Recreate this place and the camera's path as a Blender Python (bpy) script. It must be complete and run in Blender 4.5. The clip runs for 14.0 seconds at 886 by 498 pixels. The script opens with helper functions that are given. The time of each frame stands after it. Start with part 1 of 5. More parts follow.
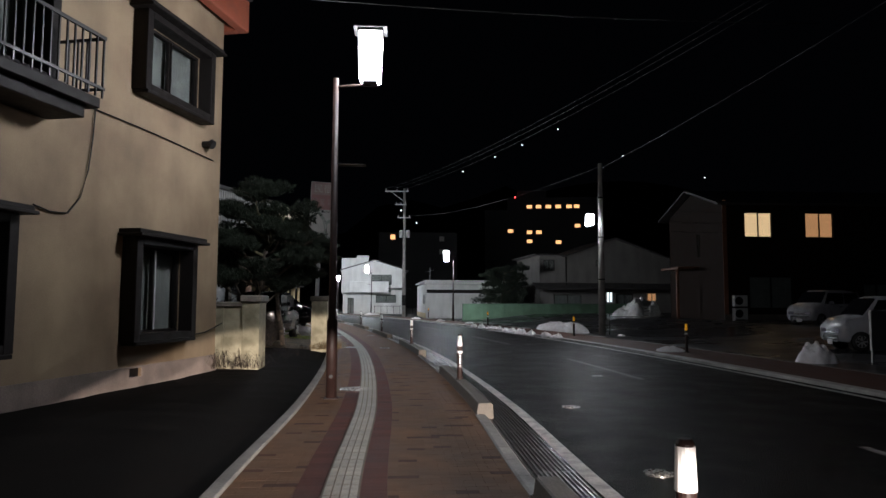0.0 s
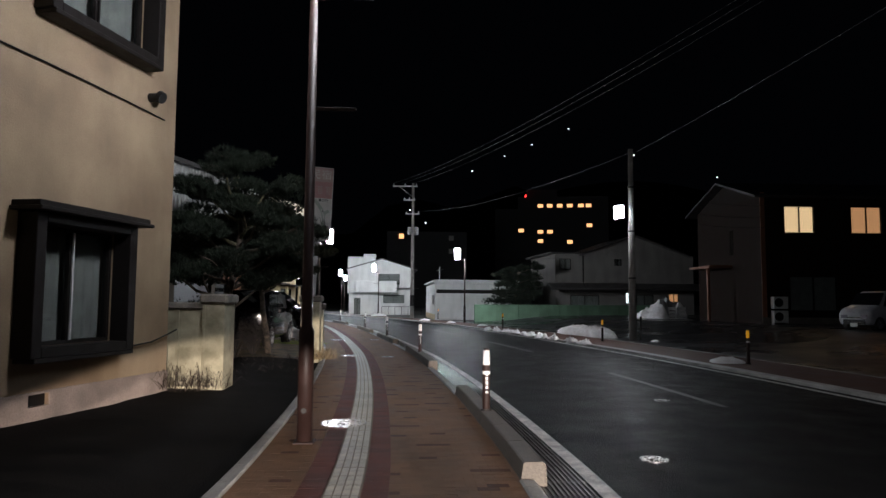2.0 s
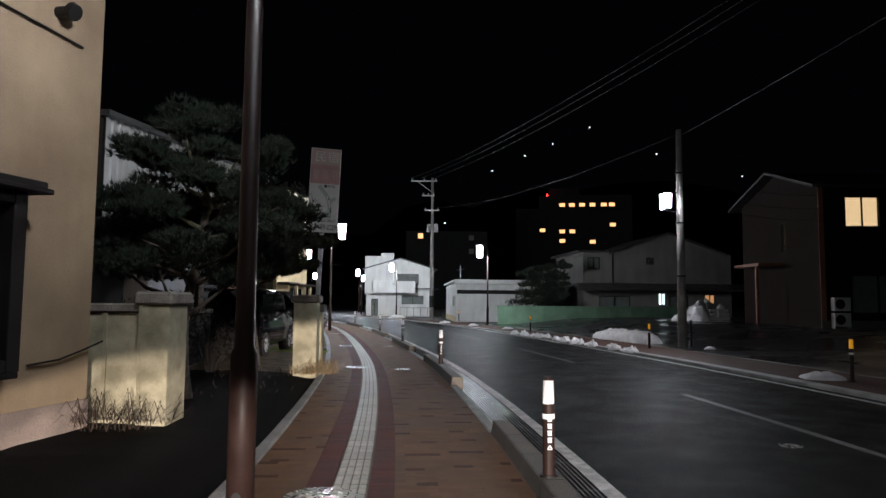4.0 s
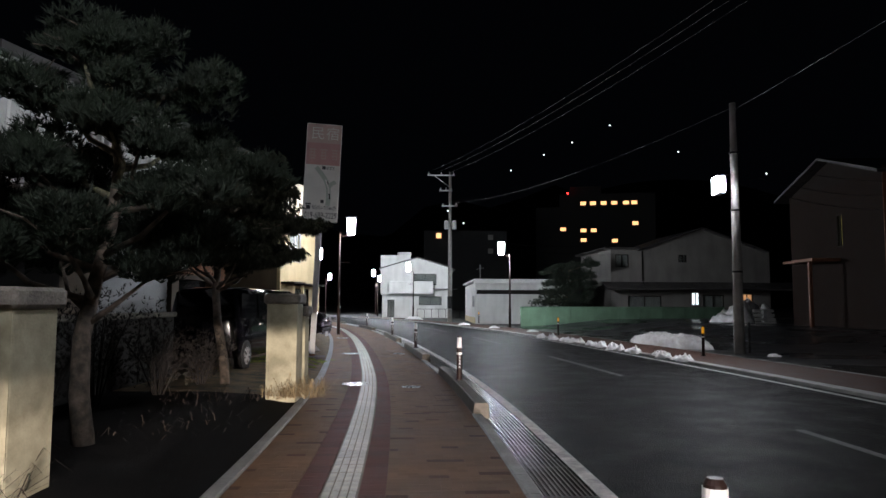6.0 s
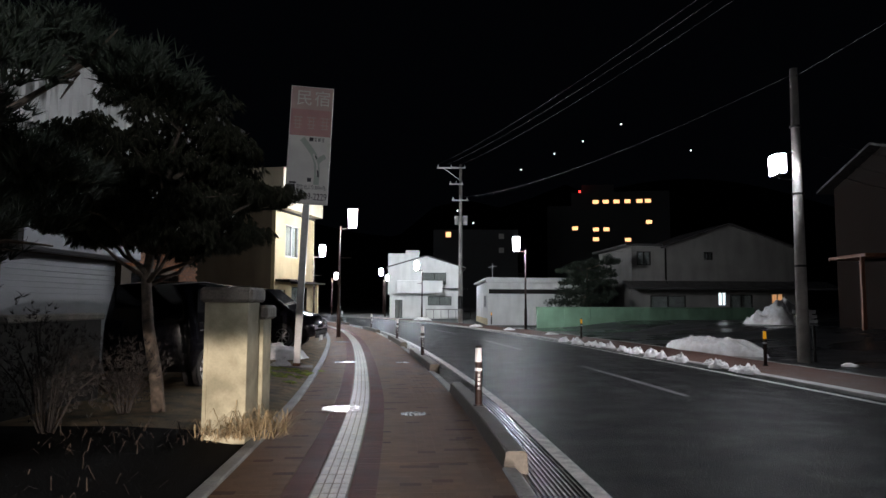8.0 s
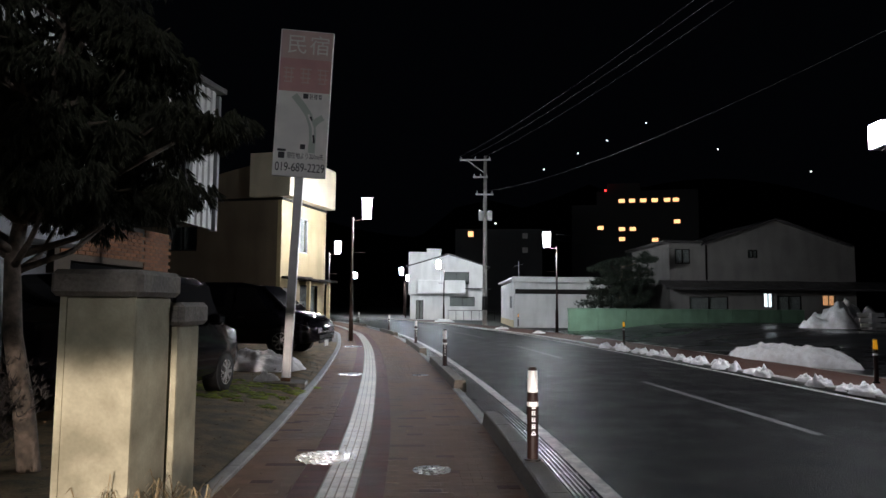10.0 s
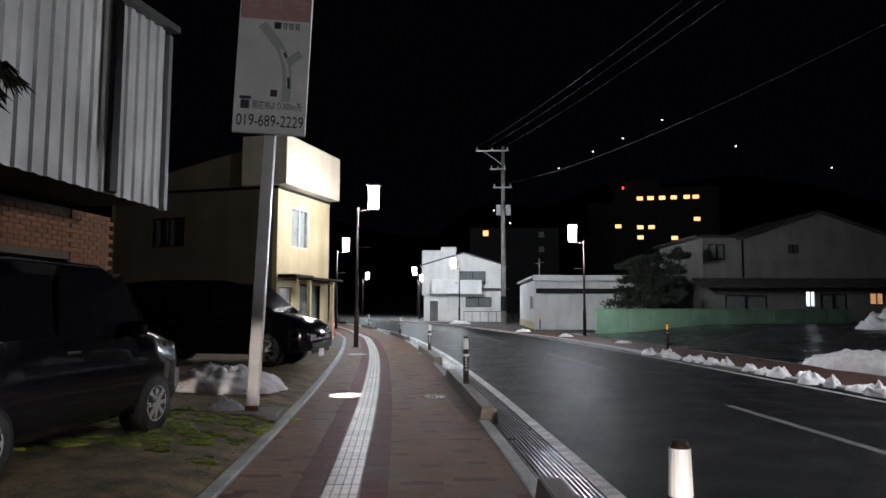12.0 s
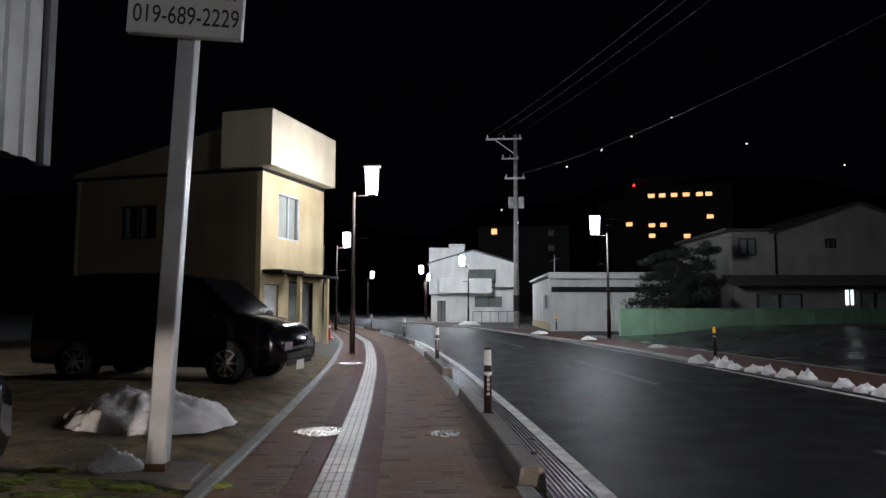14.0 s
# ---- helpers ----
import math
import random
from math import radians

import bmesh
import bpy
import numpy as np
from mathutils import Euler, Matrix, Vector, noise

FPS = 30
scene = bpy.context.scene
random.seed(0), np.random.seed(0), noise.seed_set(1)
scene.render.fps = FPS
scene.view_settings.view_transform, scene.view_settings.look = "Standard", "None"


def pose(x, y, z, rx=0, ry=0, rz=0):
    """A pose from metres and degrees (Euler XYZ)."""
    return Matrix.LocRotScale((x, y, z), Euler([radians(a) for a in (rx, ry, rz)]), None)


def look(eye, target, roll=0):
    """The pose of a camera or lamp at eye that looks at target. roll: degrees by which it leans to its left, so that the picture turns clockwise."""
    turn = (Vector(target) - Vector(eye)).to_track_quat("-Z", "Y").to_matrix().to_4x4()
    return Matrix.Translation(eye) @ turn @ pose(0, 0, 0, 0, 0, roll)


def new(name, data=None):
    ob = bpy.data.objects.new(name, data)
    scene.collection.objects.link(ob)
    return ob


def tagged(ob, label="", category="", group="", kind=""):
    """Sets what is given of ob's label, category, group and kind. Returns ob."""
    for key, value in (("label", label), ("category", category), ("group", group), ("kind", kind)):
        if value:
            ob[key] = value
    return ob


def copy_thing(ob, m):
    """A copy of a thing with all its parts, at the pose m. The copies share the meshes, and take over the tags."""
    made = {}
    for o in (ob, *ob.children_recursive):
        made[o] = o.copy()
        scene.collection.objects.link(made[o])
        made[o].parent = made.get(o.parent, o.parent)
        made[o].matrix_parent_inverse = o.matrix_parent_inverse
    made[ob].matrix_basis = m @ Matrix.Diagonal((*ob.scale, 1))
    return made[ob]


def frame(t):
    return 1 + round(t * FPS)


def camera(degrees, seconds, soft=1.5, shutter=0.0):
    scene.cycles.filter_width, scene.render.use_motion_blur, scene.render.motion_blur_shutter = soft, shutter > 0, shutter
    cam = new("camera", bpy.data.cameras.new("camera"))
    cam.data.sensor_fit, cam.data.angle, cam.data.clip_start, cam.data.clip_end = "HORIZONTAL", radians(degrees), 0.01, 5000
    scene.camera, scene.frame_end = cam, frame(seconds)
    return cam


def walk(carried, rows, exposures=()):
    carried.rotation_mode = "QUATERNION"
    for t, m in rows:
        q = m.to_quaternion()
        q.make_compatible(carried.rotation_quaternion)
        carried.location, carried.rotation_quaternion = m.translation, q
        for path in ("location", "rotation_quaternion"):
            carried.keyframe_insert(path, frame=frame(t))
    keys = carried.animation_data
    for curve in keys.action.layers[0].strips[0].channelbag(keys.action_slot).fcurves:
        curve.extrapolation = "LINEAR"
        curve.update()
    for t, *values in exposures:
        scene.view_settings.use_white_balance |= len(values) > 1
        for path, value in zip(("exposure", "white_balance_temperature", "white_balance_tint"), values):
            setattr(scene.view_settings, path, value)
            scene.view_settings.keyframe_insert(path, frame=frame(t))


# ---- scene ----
cam = camera(66.1, 14.0)
PATH = [
    (0, (0.067, -8.28, 1.516), (0.163, -6.288, 1.669), 0.2),
    (0.5, (0.088, -7.49, 1.506), (0.181, -5.498, 1.662), 0.1),
    (1, (0.073, -6.677, 1.519), (0.161, -4.685, 1.673), 0.3),
    (1.5, (0.089, -5.86, 1.534), (0.169, -3.867, 1.687), 0.4),
    (2, (0.075, -5.024, 1.531), (0.145, -3.031, 1.685), 0.4),
    (2.5, (0.077, -4.193, 1.536), (0.134, -2.2, 1.693), 0.4),
    (3, (0.057, -3.357, 1.523), (0.1, -1.363, 1.68), 0.4),
    (5.5, (0.066, 0.627, 1.543), (0.036, 2.621, 1.699), 0.35),
    (6, (0.085, 1.45, 1.522), (0.043, 3.443, 1.681), 0.25),
    (6.5, (0.058, 2.231, 1.48), (0.005, 4.224, 1.639), 0.3),
    (7, (0.053, 3.095, 1.489), (-0.007, 5.088, 1.65), 0.1),
    (7.5, (0.011, 3.87, 1.47), (-0.054, 5.862, 1.631), 0.2),
    (8, (-0.032, 4.619, 1.497), (-0.102, 6.611, 1.657), 0.3),
    (10.5, (-0.309, 8.64, 1.465), (-0.459, 10.627, 1.629), 0.4),
    (11, (-0.366, 9.428, 1.457), (-0.527, 11.414, 1.623), 0.2),
    (11.5, (-0.46, 10.207, 1.438), (-0.626, 12.192, 1.605), 0.1),
    (12, (-0.564, 11.017, 1.466), (-0.739, 13.003, 1.631), 0.2),
    (12.5, (-0.639, 11.8, 1.453), (-0.824, 13.785, 1.62), 0.0),
    (13, (-0.756, 12.593, 1.442), (-0.942, 14.577, 1.609), -0.0),
    (13.5, (-0.831, 13.432, 1.441), (-1.019, 15.416, 1.608), -0.1),
    (14, (-0.914, 14.254, 1.453), (-1.11, 16.238, 1.618), 0.1),
]
walk(cam, [(t, look(eye, target, roll)) for t, eye, target, roll in PATH], [(0, 0.0), (3, 0.15), (8, 0.45), (12.5, 0.4), (14, 0.15)])

LIGHT = 400.0   # radiance of the white street lamp panels

# ---- world ----
world = bpy.data.worlds.new("night")
scene.world = world
world.use_nodes = True
world.node_tree.nodes["Background"].inputs[0].default_value = (0.30, 0.36, 0.55, 1)
world.node_tree.nodes["Background"].inputs[1].default_value = 0.0015

# added spots stand in for low beams of an unseen vehicle on the road behind the walker; they catch posts, reflectors
# and the foot of the walls
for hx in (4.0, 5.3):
    beam = bpy.data.lights.new("unseen_headlamp", "SPOT")
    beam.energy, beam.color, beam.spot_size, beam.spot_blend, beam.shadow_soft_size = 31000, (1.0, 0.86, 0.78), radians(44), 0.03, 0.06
    new("unseen_headlamp", beam).matrix_world = look((hx, -22, 0.68), (hx - 7.6, 18, 0.68 - 40.5 * math.tan(radians(21.2))))


# ---- materials ----
def mat(name, color, rough=0.7, metal=0.0, vary=0.25, scale=6.0, bump=0.15, fine=80.0, color2=None, rvary=0.1, island=0.0, obj=0.0, coat=0.0, spec=0.5):
    m = bpy.data.materials.new(name)
    m.use_nodes = True
    nt = m.node_tree
    b = nt.nodes["Principled BSDF"]
    tc = nt.nodes.new("ShaderNodeTexCoord")
    n1 = nt.nodes.new("ShaderNodeTexNoise")
    n1.inputs["Scale"].default_value, n1.inputs["Detail"].default_value = scale, 5
    n2 = nt.nodes.new("ShaderNodeTexNoise")
    n2.inputs["Scale"].default_value, n2.inputs["Detail"].default_value = fine, 3
    nt.links.new(tc.outputs["Object"], n1.inputs["Vector"])
    nt.links.new(tc.outputs["Object"], n2.inputs["Vector"])
    ramp = nt.nodes.new("ShaderNodeValToRGB")
    c2 = color2 or tuple(c * (1 - vary) for c in color)
    ramp.color_ramp.elements[0].position, ramp.color_ramp.elements[1].position = 0.35, 0.68
    ramp.color_ramp.elements[0].color, ramp.color_ramp.elements[1].color = (*c2, 1), (*color, 1)
    nt.links.new(n1.outputs["Fac"], ramp.inputs["Fac"])
    out = ramp.outputs["Color"]
    mul = nt.nodes.new("ShaderNodeMix")
    mul.data_type, mul.blend_type = "RGBA", "MULTIPLY"
    mul.inputs["Factor"].default_value = 1.0
    mr = nt.nodes.new("ShaderNodeMapRange")
    mr.inputs["From Min"].default_value, mr.inputs["From Max"].default_value = 0.3, 0.7
    mr.inputs["To Min"].default_value, mr.inputs["To Max"].default_value = 1 - vary * 0.6, 1.0
    nt.links.new(n2.outputs["Fac"], mr.inputs["Value"])
    nt.links.new(out, mul.inputs[6])
    nt.links.new(mr.outputs[0], mul.inputs[7])
    out = mul.outputs[2]
    if island or obj:
        src = nt.nodes.new("ShaderNodeNewGeometry").outputs["Random Per Island"] if island else nt.nodes.new("ShaderNodeObjectInfo").outputs["Random"]
        m3 = nt.nodes.new("ShaderNodeMapRange")
        m3.inputs["To Min"].default_value, m3.inputs["To Max"].default_value = 1 - max(island, obj), 1.0
        nt.links.new(src, m3.inputs["Value"])
        mul2 = nt.nodes.new("ShaderNodeMix")
        mul2.data_type, mul2.blend_type = "RGBA", "MULTIPLY"
        mul2.inputs["Factor"].default_value = 1.0
        nt.links.new(out, mul2.inputs[6])
        nt.links.new(m3.outputs[0], mul2.inputs[7])
        out = mul2.outputs[2]
    nt.links.new(out, b.inputs["Base Color"])
    m4 = nt.nodes.new("ShaderNodeMapRange")
    m4.inputs["From Min"].default_value, m4.inputs["From Max"].default_value = 0.3, 0.7
    m4.inputs["To Min"].default_value, m4.inputs["To Max"].default_value = max(rough - rvary, 0.03), min(rough + rvary, 1)
    nt.links.new(n1.outputs["Fac"], m4.inputs["Value"])
    nt.links.new(m4.outputs[0], b.inputs["Roughness"])
    b.inputs["Metallic"].default_value = metal
    b.inputs["Coat Weight"].default_value = coat
    b.inputs["Specular IOR Level"].default_value = spec
    if bump:
        bp = nt.nodes.new("ShaderNodeBump")
        bp.inputs["Strength"].default_value, bp.inputs["Distance"].default_value = bump, 0.01
        nt.links.new(n2.outputs["Fac"], bp.inputs["Height"])
        nt.links.new(bp.outputs[0], b.inputs["Normal"])
    return m


def glow(name, color, strength):
    m = bpy.data.materials.new(name)
    m.use_nodes = True
    b = m.node_tree.nodes["Principled BSDF"]
    b.inputs["Base Color"].default_value = (*color, 1)
    b.inputs["Emission Color"].default_value = (*color, 1)
    b.inputs["Emission Strength"].default_value = strength
    return m


def glass_mat(name, tint=(0.8, 0.85, 0.85)):
    m = bpy.data.materials.new(name)
    m.use_nodes = True
    nt = m.node_tree
    nt.nodes.remove(nt.nodes["Principled BSDF"])
    tr = nt.nodes.new("ShaderNodeBsdfTransparent")
    tr.inputs[0].default_value = (*tint, 1)
    gl = nt.nodes.new("ShaderNodeBsdfGlossy")
    gl.inputs["Roughness"].default_value = 0.03
    mx = nt.nodes.new("ShaderNodeMixShader")
    mx.inputs[0].default_value = 0.07
    nt.links.new(tr.outputs[0], mx.inputs[1])
    nt.links.new(gl.outputs[0], mx.inputs[2])
    nt.links.new(mx.outputs[0], nt.nodes["Material Output"].inputs[0])
    return m


def wall_mat(name, color, stain, scale=0.9, rough=0.85):
    """Painted render with broad stains, vertical streaks and grain."""
    m = mat(name, color, rough, vary=0.18, scale=scale, bump=0.3, fine=45, color2=stain)
    nt = m.node_tree
    b = nt.nodes["Principled BSDF"]
    tc = nt.nodes.new("ShaderNodeTexCoord")
    mp = nt.nodes.new("ShaderNodeMapping")
    mp.inputs["Scale"].default_value = (1.3, 1.3, 0.25)
    ns = nt.nodes.new("ShaderNodeTexNoise")
    ns.inputs["Scale"].default_value, ns.inputs["Detail"].default_value = 1.2, 6
    nt.links.new(tc.outputs["Object"], mp.inputs[0])
    nt.links.new(mp.outputs[0], ns.inputs["Vector"])
    mr = nt.nodes.new("ShaderNodeMapRange")
    mr.inputs["From Min"].default_value, mr.inputs["From Max"].default_value = 0.35, 0.6
    mr.inputs["To Min"].default_value, mr.inputs["To Max"].default_value = 0.84, 1.0
    nt.links.new(ns.outputs["Fac"], mr.inputs["Value"])
    mul = nt.nodes.new("ShaderNodeMix")
    mul.data_type, mul.blend_type = "RGBA", "MULTIPLY"
    mul.inputs["Factor"].default_value = 1.0
    old = b.inputs["Base Color"].links[0].from_socket
    nt.links.new(old, mul.inputs[6])
    nt.links.new(mr.outputs[0], mul.inputs[7])
    nt.links.new(mul.outputs[2], b.inputs["Base Color"])
    return m


M_ASPHALT = mat("wet_asphalt", (0.0075, 0.0075, 0.008), 0.48, vary=0.35, scale=1.5, bump=1.0, fine=70, rvary=0.1, spec=0.02)
for bump_node in [n for n in M_ASPHALT.node_tree.nodes if n.bl_idname == "ShaderNodeBump"]:
    bump_node.inputs["Distance"].default_value = 0.03      # coarse open grain
M_LOT = mat("wet_lot_asphalt", (0.03, 0.03, 0.032), 0.3, vary=0.4, scale=0.3, bump=0.35, fine=60, rvary=0.2)
M_FARGROUND = mat("dark_ground", (0.05, 0.05, 0.045), 0.8, scale=0.05, fine=2)
M_SOIL = mat("soil", (0.30, 0.20, 0.10), 0.9, vary=0.6, scale=3.5, bump=1.0, fine=35, color2=(0.07, 0.062, 0.025))
# near black for the unlit forecourt: shade put into the asphalt colour
M_DARKLOT = mat("shade_dark_asphalt", (0.010, 0.009, 0.0085), 0.9, spec=0.06, vary=0.45, scale=1.3, bump=0.8, fine=60)
M_MOSS = mat("moss", (0.26, 0.32, 0.02), 0.9, vary=0.6, scale=9, bump=1.0, fine=50, color2=(0.05, 0.055, 0.02))
M_PAVER = mat("tan_paver", (0.25, 0.140, 0.082), 0.75, vary=0.3, scale=1.2, bump=0.5, fine=70, spec=0.15, island=0.2, rvary=0.12)
M_PAVER_OBJ = mat("tan_paver_single", (0.25, 0.140, 0.082), 0.75, vary=0.3, scale=1.2, bump=0.5, fine=70, spec=0.15, obj=0.2, rvary=0.12)
M_PAVER_DARK = mat("dark_brown_paver", (0.12, 0.05, 0.034), 0.75, spec=0.2, vary=0.35, scale=2, bump=0.5, fine=70, island=0.3)
M_PAVER_RED = mat("dark_red_paver", (0.17, 0.055, 0.042), 0.75, spec=0.2, vary=0.35, scale=1.5, bump=0.5, fine=70, island=0.3)
M_JOINT = mat("paver_bed", (0.19, 0.11, 0.07), 0.9, scale=5)
M_TACTILE = mat("worn_tactile_tile", (0.6, 0.54, 0.40), 0.5, vary=0.4, scale=3, bump=0.3, fine=60, island=0.2)
M_KERB = mat("kerb_concrete", (0.46, 0.45, 0.42), 0.65, vary=0.45, scale=2.0, bump=0.5, fine=40, island=0.15)
M_CONC = mat("grey_concrete", (0.17, 0.15, 0.125), 0.75, vary=0.4, scale=2.5, bump=0.5, fine=40)
M_GRATE = mat("steel_grate", (0.16, 0.15, 0.14), 0.36, metal=0.75, vary=0.5, scale=2.5, bump=0.2)
M_DARKHOLE = mat("gutter_dark", (0.02, 0.02, 0.02), 0.8)
M_LINE = mat("road_paint", (0.72, 0.70, 0.66), 0.6, vary=0.45, scale=7, bump=0.6, fine=60, color2=(0.32, 0.31, 0.3))
M_DASH = mat("faded_road_paint", (0.16, 0.155, 0.15), 0.7, vary=0.6, scale=7, bump=0.6, fine=60, color2=(0.05, 0.05, 0.05))
M_IRON = mat("cast_iron", (0.55, 0.54, 0.52), 0.28, metal=0.85, vary=0.35, scale=20, bump=0.2)
M_BROWNSTEEL = mat("brown_painted_steel", (0.028, 0.015, 0.013), 0.5, spec=0.2, vary=0.3, scale=5, bump=0.05)
M_BLACKSTEEL = mat("dark_painted_steel", (0.012, 0.011, 0.011), 0.5, spec=0.3, vary=0.3, scale=5, bump=0.05)
M_REFLECT = mat("white_reflector", (0.85, 0.85, 0.85), 0.35, vary=0.08, scale=8, bump=0.0)
# reflector without a lamp; a faint emission is added so it looks lit
M_AMBER = glow("glowing_amber_reflector", (1.0, 0.45, 0.02), 0.25)
M_LAMP = glow("white_lamp_panel", (0.86, 0.92, 1.0), LIGHT * 1.1)
M_LAMP_NEAR = glow("white_lamp_panel_aged", (0.90, 0.92, 1.0), LIGHT * 0.43)
M_LAMP_MID = glow("white_lamp_panel_dimmer", (0.93, 0.93, 1.0), LIGHT * 0.6)
M_LAMP_FLOOD = glow("white_floodlight_panel", (0.90, 0.93, 1.0), LIGHT * 1.6)
M_SNOW = mat("old_snow", (0.92, 0.91, 0.92), 0.6, vary=0.2, scale=5, bump=0.8, fine=25, color2=(0.74, 0.71, 0.70))
M_CREAM = wall_mat("stained_cream_render", (0.40, 0.30, 0.19), (0.25, 0.175, 0.11))
M_PLINTH = mat("plinth_render", (0.34, 0.27, 0.23), 0.85, vary=0.4, scale=2, bump=0.6, fine=40)
M_DARKWOOD = mat("dark_brown_trim", (0.012, 0.009, 0.008), 0.65, spec=0.2, vary=0.35, scale=8, bump=0.2)
M_REDTRIM = mat("red_fascia", (0.42, 0.11, 0.06), 0.6, vary=0.3, scale=3)
M_GLASS = glass_mat("window_glass")
M_CURTAIN = mat("grey_curtain", (0.30, 0.29, 0.27), 0.9, vary=0.3, scale=4)
M_PALECURTAIN = mat("pale_curtain", (0.6, 0.58, 0.52), 0.9, vary=0.2, scale=4)
M_ROOM = mat("dark_room", (0.02, 0.02, 0.02), 0.9)
M_PILLAR = wall_mat("stained_pale_gatepost", (0.47, 0.43, 0.30), (0.20, 0.18, 0.115), scale=2.6)
M_CAP = mat("weathered_capstone", (0.25, 0.225, 0.19), 0.85, vary=0.5, scale=5, bump=0.8, fine=40)
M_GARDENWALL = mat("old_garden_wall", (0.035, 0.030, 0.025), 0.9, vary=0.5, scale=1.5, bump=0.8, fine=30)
M_CORR = mat("white_corrugated_steel", (0.62, 0.62, 0.60), 0.45, metal=0.1, vary=0.25, scale=1.5, bump=0.05)
M_BRICK = mat("red_brick", (0.36, 0.14, 0.05), 0.85, vary=0.4, scale=6, bump=0.6, fine=60, obj=0.4)
M_MORTAR = mat("mortar", (0.13, 0.10, 0.07), 0.9)
M_SHUTTER = mat("grey_shutter", (0.20, 0.20, 0.21), 0.45, metal=0.3, vary=0.25, scale=2)
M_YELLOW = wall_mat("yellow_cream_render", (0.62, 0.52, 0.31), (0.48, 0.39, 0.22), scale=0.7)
# the side away from the lamps: its shade is put into this darker colour
M_YELLOWSIDE = wall_mat("shade_painted_side_render", (0.20, 0.16, 0.11), (0.14, 0.11, 0.075), scale=0.5)
M_PARAPET = wall_mat("pale_parapet", (0.68, 0.62, 0.46), (0.55, 0.49, 0.36), scale=0.7)
M_WHITEWALL = wall_mat("white_render", (0.72, 0.72, 0.70), (0.6, 0.6, 0.58), scale=0.6)
M_GREYWALL = wall_mat("pale_grey_siding", (0.20, 0.19, 0.175), (0.15, 0.14, 0.13), scale=0.5)
M_BROWNSIDING = mat("dark_brown_siding", (0.022, 0.014, 0.011), 0.85, spec=0.1, vary=0.3, scale=2)
M_GREYSIDING = mat("dim_grey_siding", (0.02, 0.015, 0.013), 0.85, spec=0.1, vary=0.2, scale=2)
M_ORANGEWOOD = mat("orange_brown_post", (0.25, 0.10, 0.05), 0.6, vary=0.3, scale=5)
M_ROOF = mat("dark_steel_roof", (0.06, 0.055, 0.055), 0.4, vary=0.3, scale=2, rvary=0.15)
M_GREENWALL = wall_mat("pale_green_wall", (0.24, 0.40, 0.27), (0.17, 0.29, 0.19), scale=1.0)
M_CONCPOLE = mat("concrete_pole", (0.42, 0.40, 0.37), 0.75, vary=0.35, scale=3, bump=0.3)
M_WIRE = mat("black_cable", (0.012, 0.012, 0.012), 0.5, spec=0.2)
M_BARK = mat("pine_bark", (0.17, 0.13, 0.10), 0.95, vary=0.6, scale=9, bump=1.0, fine=25, color2=(0.05, 0.04, 0.03))
M_LICHEN = mat("lichened_bark", (0.26, 0.25, 0.14), 0.95, vary=0.6, scale=9, bump=1.0, fine=25, color2=(0.10, 0.085, 0.06))
M_NEEDLE = mat("pine_needles", (0.022, 0.036, 0.018), 0.8, vary=0.4, scale=2, bump=0, island=0.5)
M_CEDAR = mat("cedar_needles", (0.034, 0.036, 0.014), 0.85, vary=0.4, scale=2, bump=0, island=0.5)
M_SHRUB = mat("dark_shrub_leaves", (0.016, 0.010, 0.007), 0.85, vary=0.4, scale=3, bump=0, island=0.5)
M_DRYGRASS = mat("dry_grass", (0.46, 0.34, 0.18), 0.9, vary=0.4, scale=5, bump=0, island=0.5)
M_WEED = mat("withered_weeds", (0.05, 0.03, 0.018), 0.9, vary=0.4, scale=5, bump=0, island=0.5)
M_LEAF = mat("fallen_leaf", (0.36, 0.22, 0.11), 0.85, vary=0.4, scale=8, bump=0, island=0.6)
M_CARBLACK = mat("black_car_paint", (0.004, 0.004, 0.006), 0.14, vary=0.2, scale=3, bump=0, spec=0.3, coat=0.3, rvary=0.04)
M_CARWHITE = mat("white_car_paint", (0.42, 0.42, 0.44), 0.3, vary=0.1, scale=3, bump=0, coat=0.5)
M_CARGLASS = mat("car_glass", (0.008, 0.008, 0.01), 0.05, vary=0.1, scale=3, bump=0, rvary=0.01)
M_TYRE = mat("tyre_rubber", (0.02, 0.02, 0.02), 0.8, scale=10)
M_ALLOY = mat("alloy_wheel", (0.55, 0.55, 0.56), 0.3, metal=0.7, vary=0.15, scale=8, bump=0)
M_CHROME = mat("chrome", (0.6, 0.6, 0.62), 0.12, metal=1.0, vary=0.1, bump=0, rvary=0.03)
M_HEADLIGHT = mat("headlight_lens", (0.45, 0.42, 0.5), 0.08, metal=0.6, vary=0.2, scale=30, bump=0.6, fine=60, rvary=0.02)
M_SIGNWHITE = mat("sign_white", (0.84, 0.83, 0.79), 0.5, vary=0.12, scale=3, bump=0.03)
M_SIGNPINK = mat("faded_pink", (0.66, 0.36, 0.34), 0.5, vary=0.2, scale=2, bump=0.03)
M_SIGNPINK2 = mat("faded_pale_pink", (0.68, 0.50, 0.46), 0.5, vary=0.2, scale=2, bump=0.03)
M_SIGNGREEN = mat("faded_green", (0.50, 0.57, 0.50), 0.5, vary=0.15, scale=3, bump=0.03)
M_INK = mat("black_ink", (0.02, 0.02, 0.025), 0.5, bump=0)
M_GREYPAINT = mat("pale_grey_painted_post", (0.60, 0.60, 0.60), 0.4, vary=0.3, scale=3, bump=0.1)
M_RUST = mat("rust", (0.16, 0.08, 0.04), 0.9, vary=0.5, scale=8)
M_WARMWIN = glow("lit_curtain_warm", (1.0, 0.47, 0.22), 0.6)
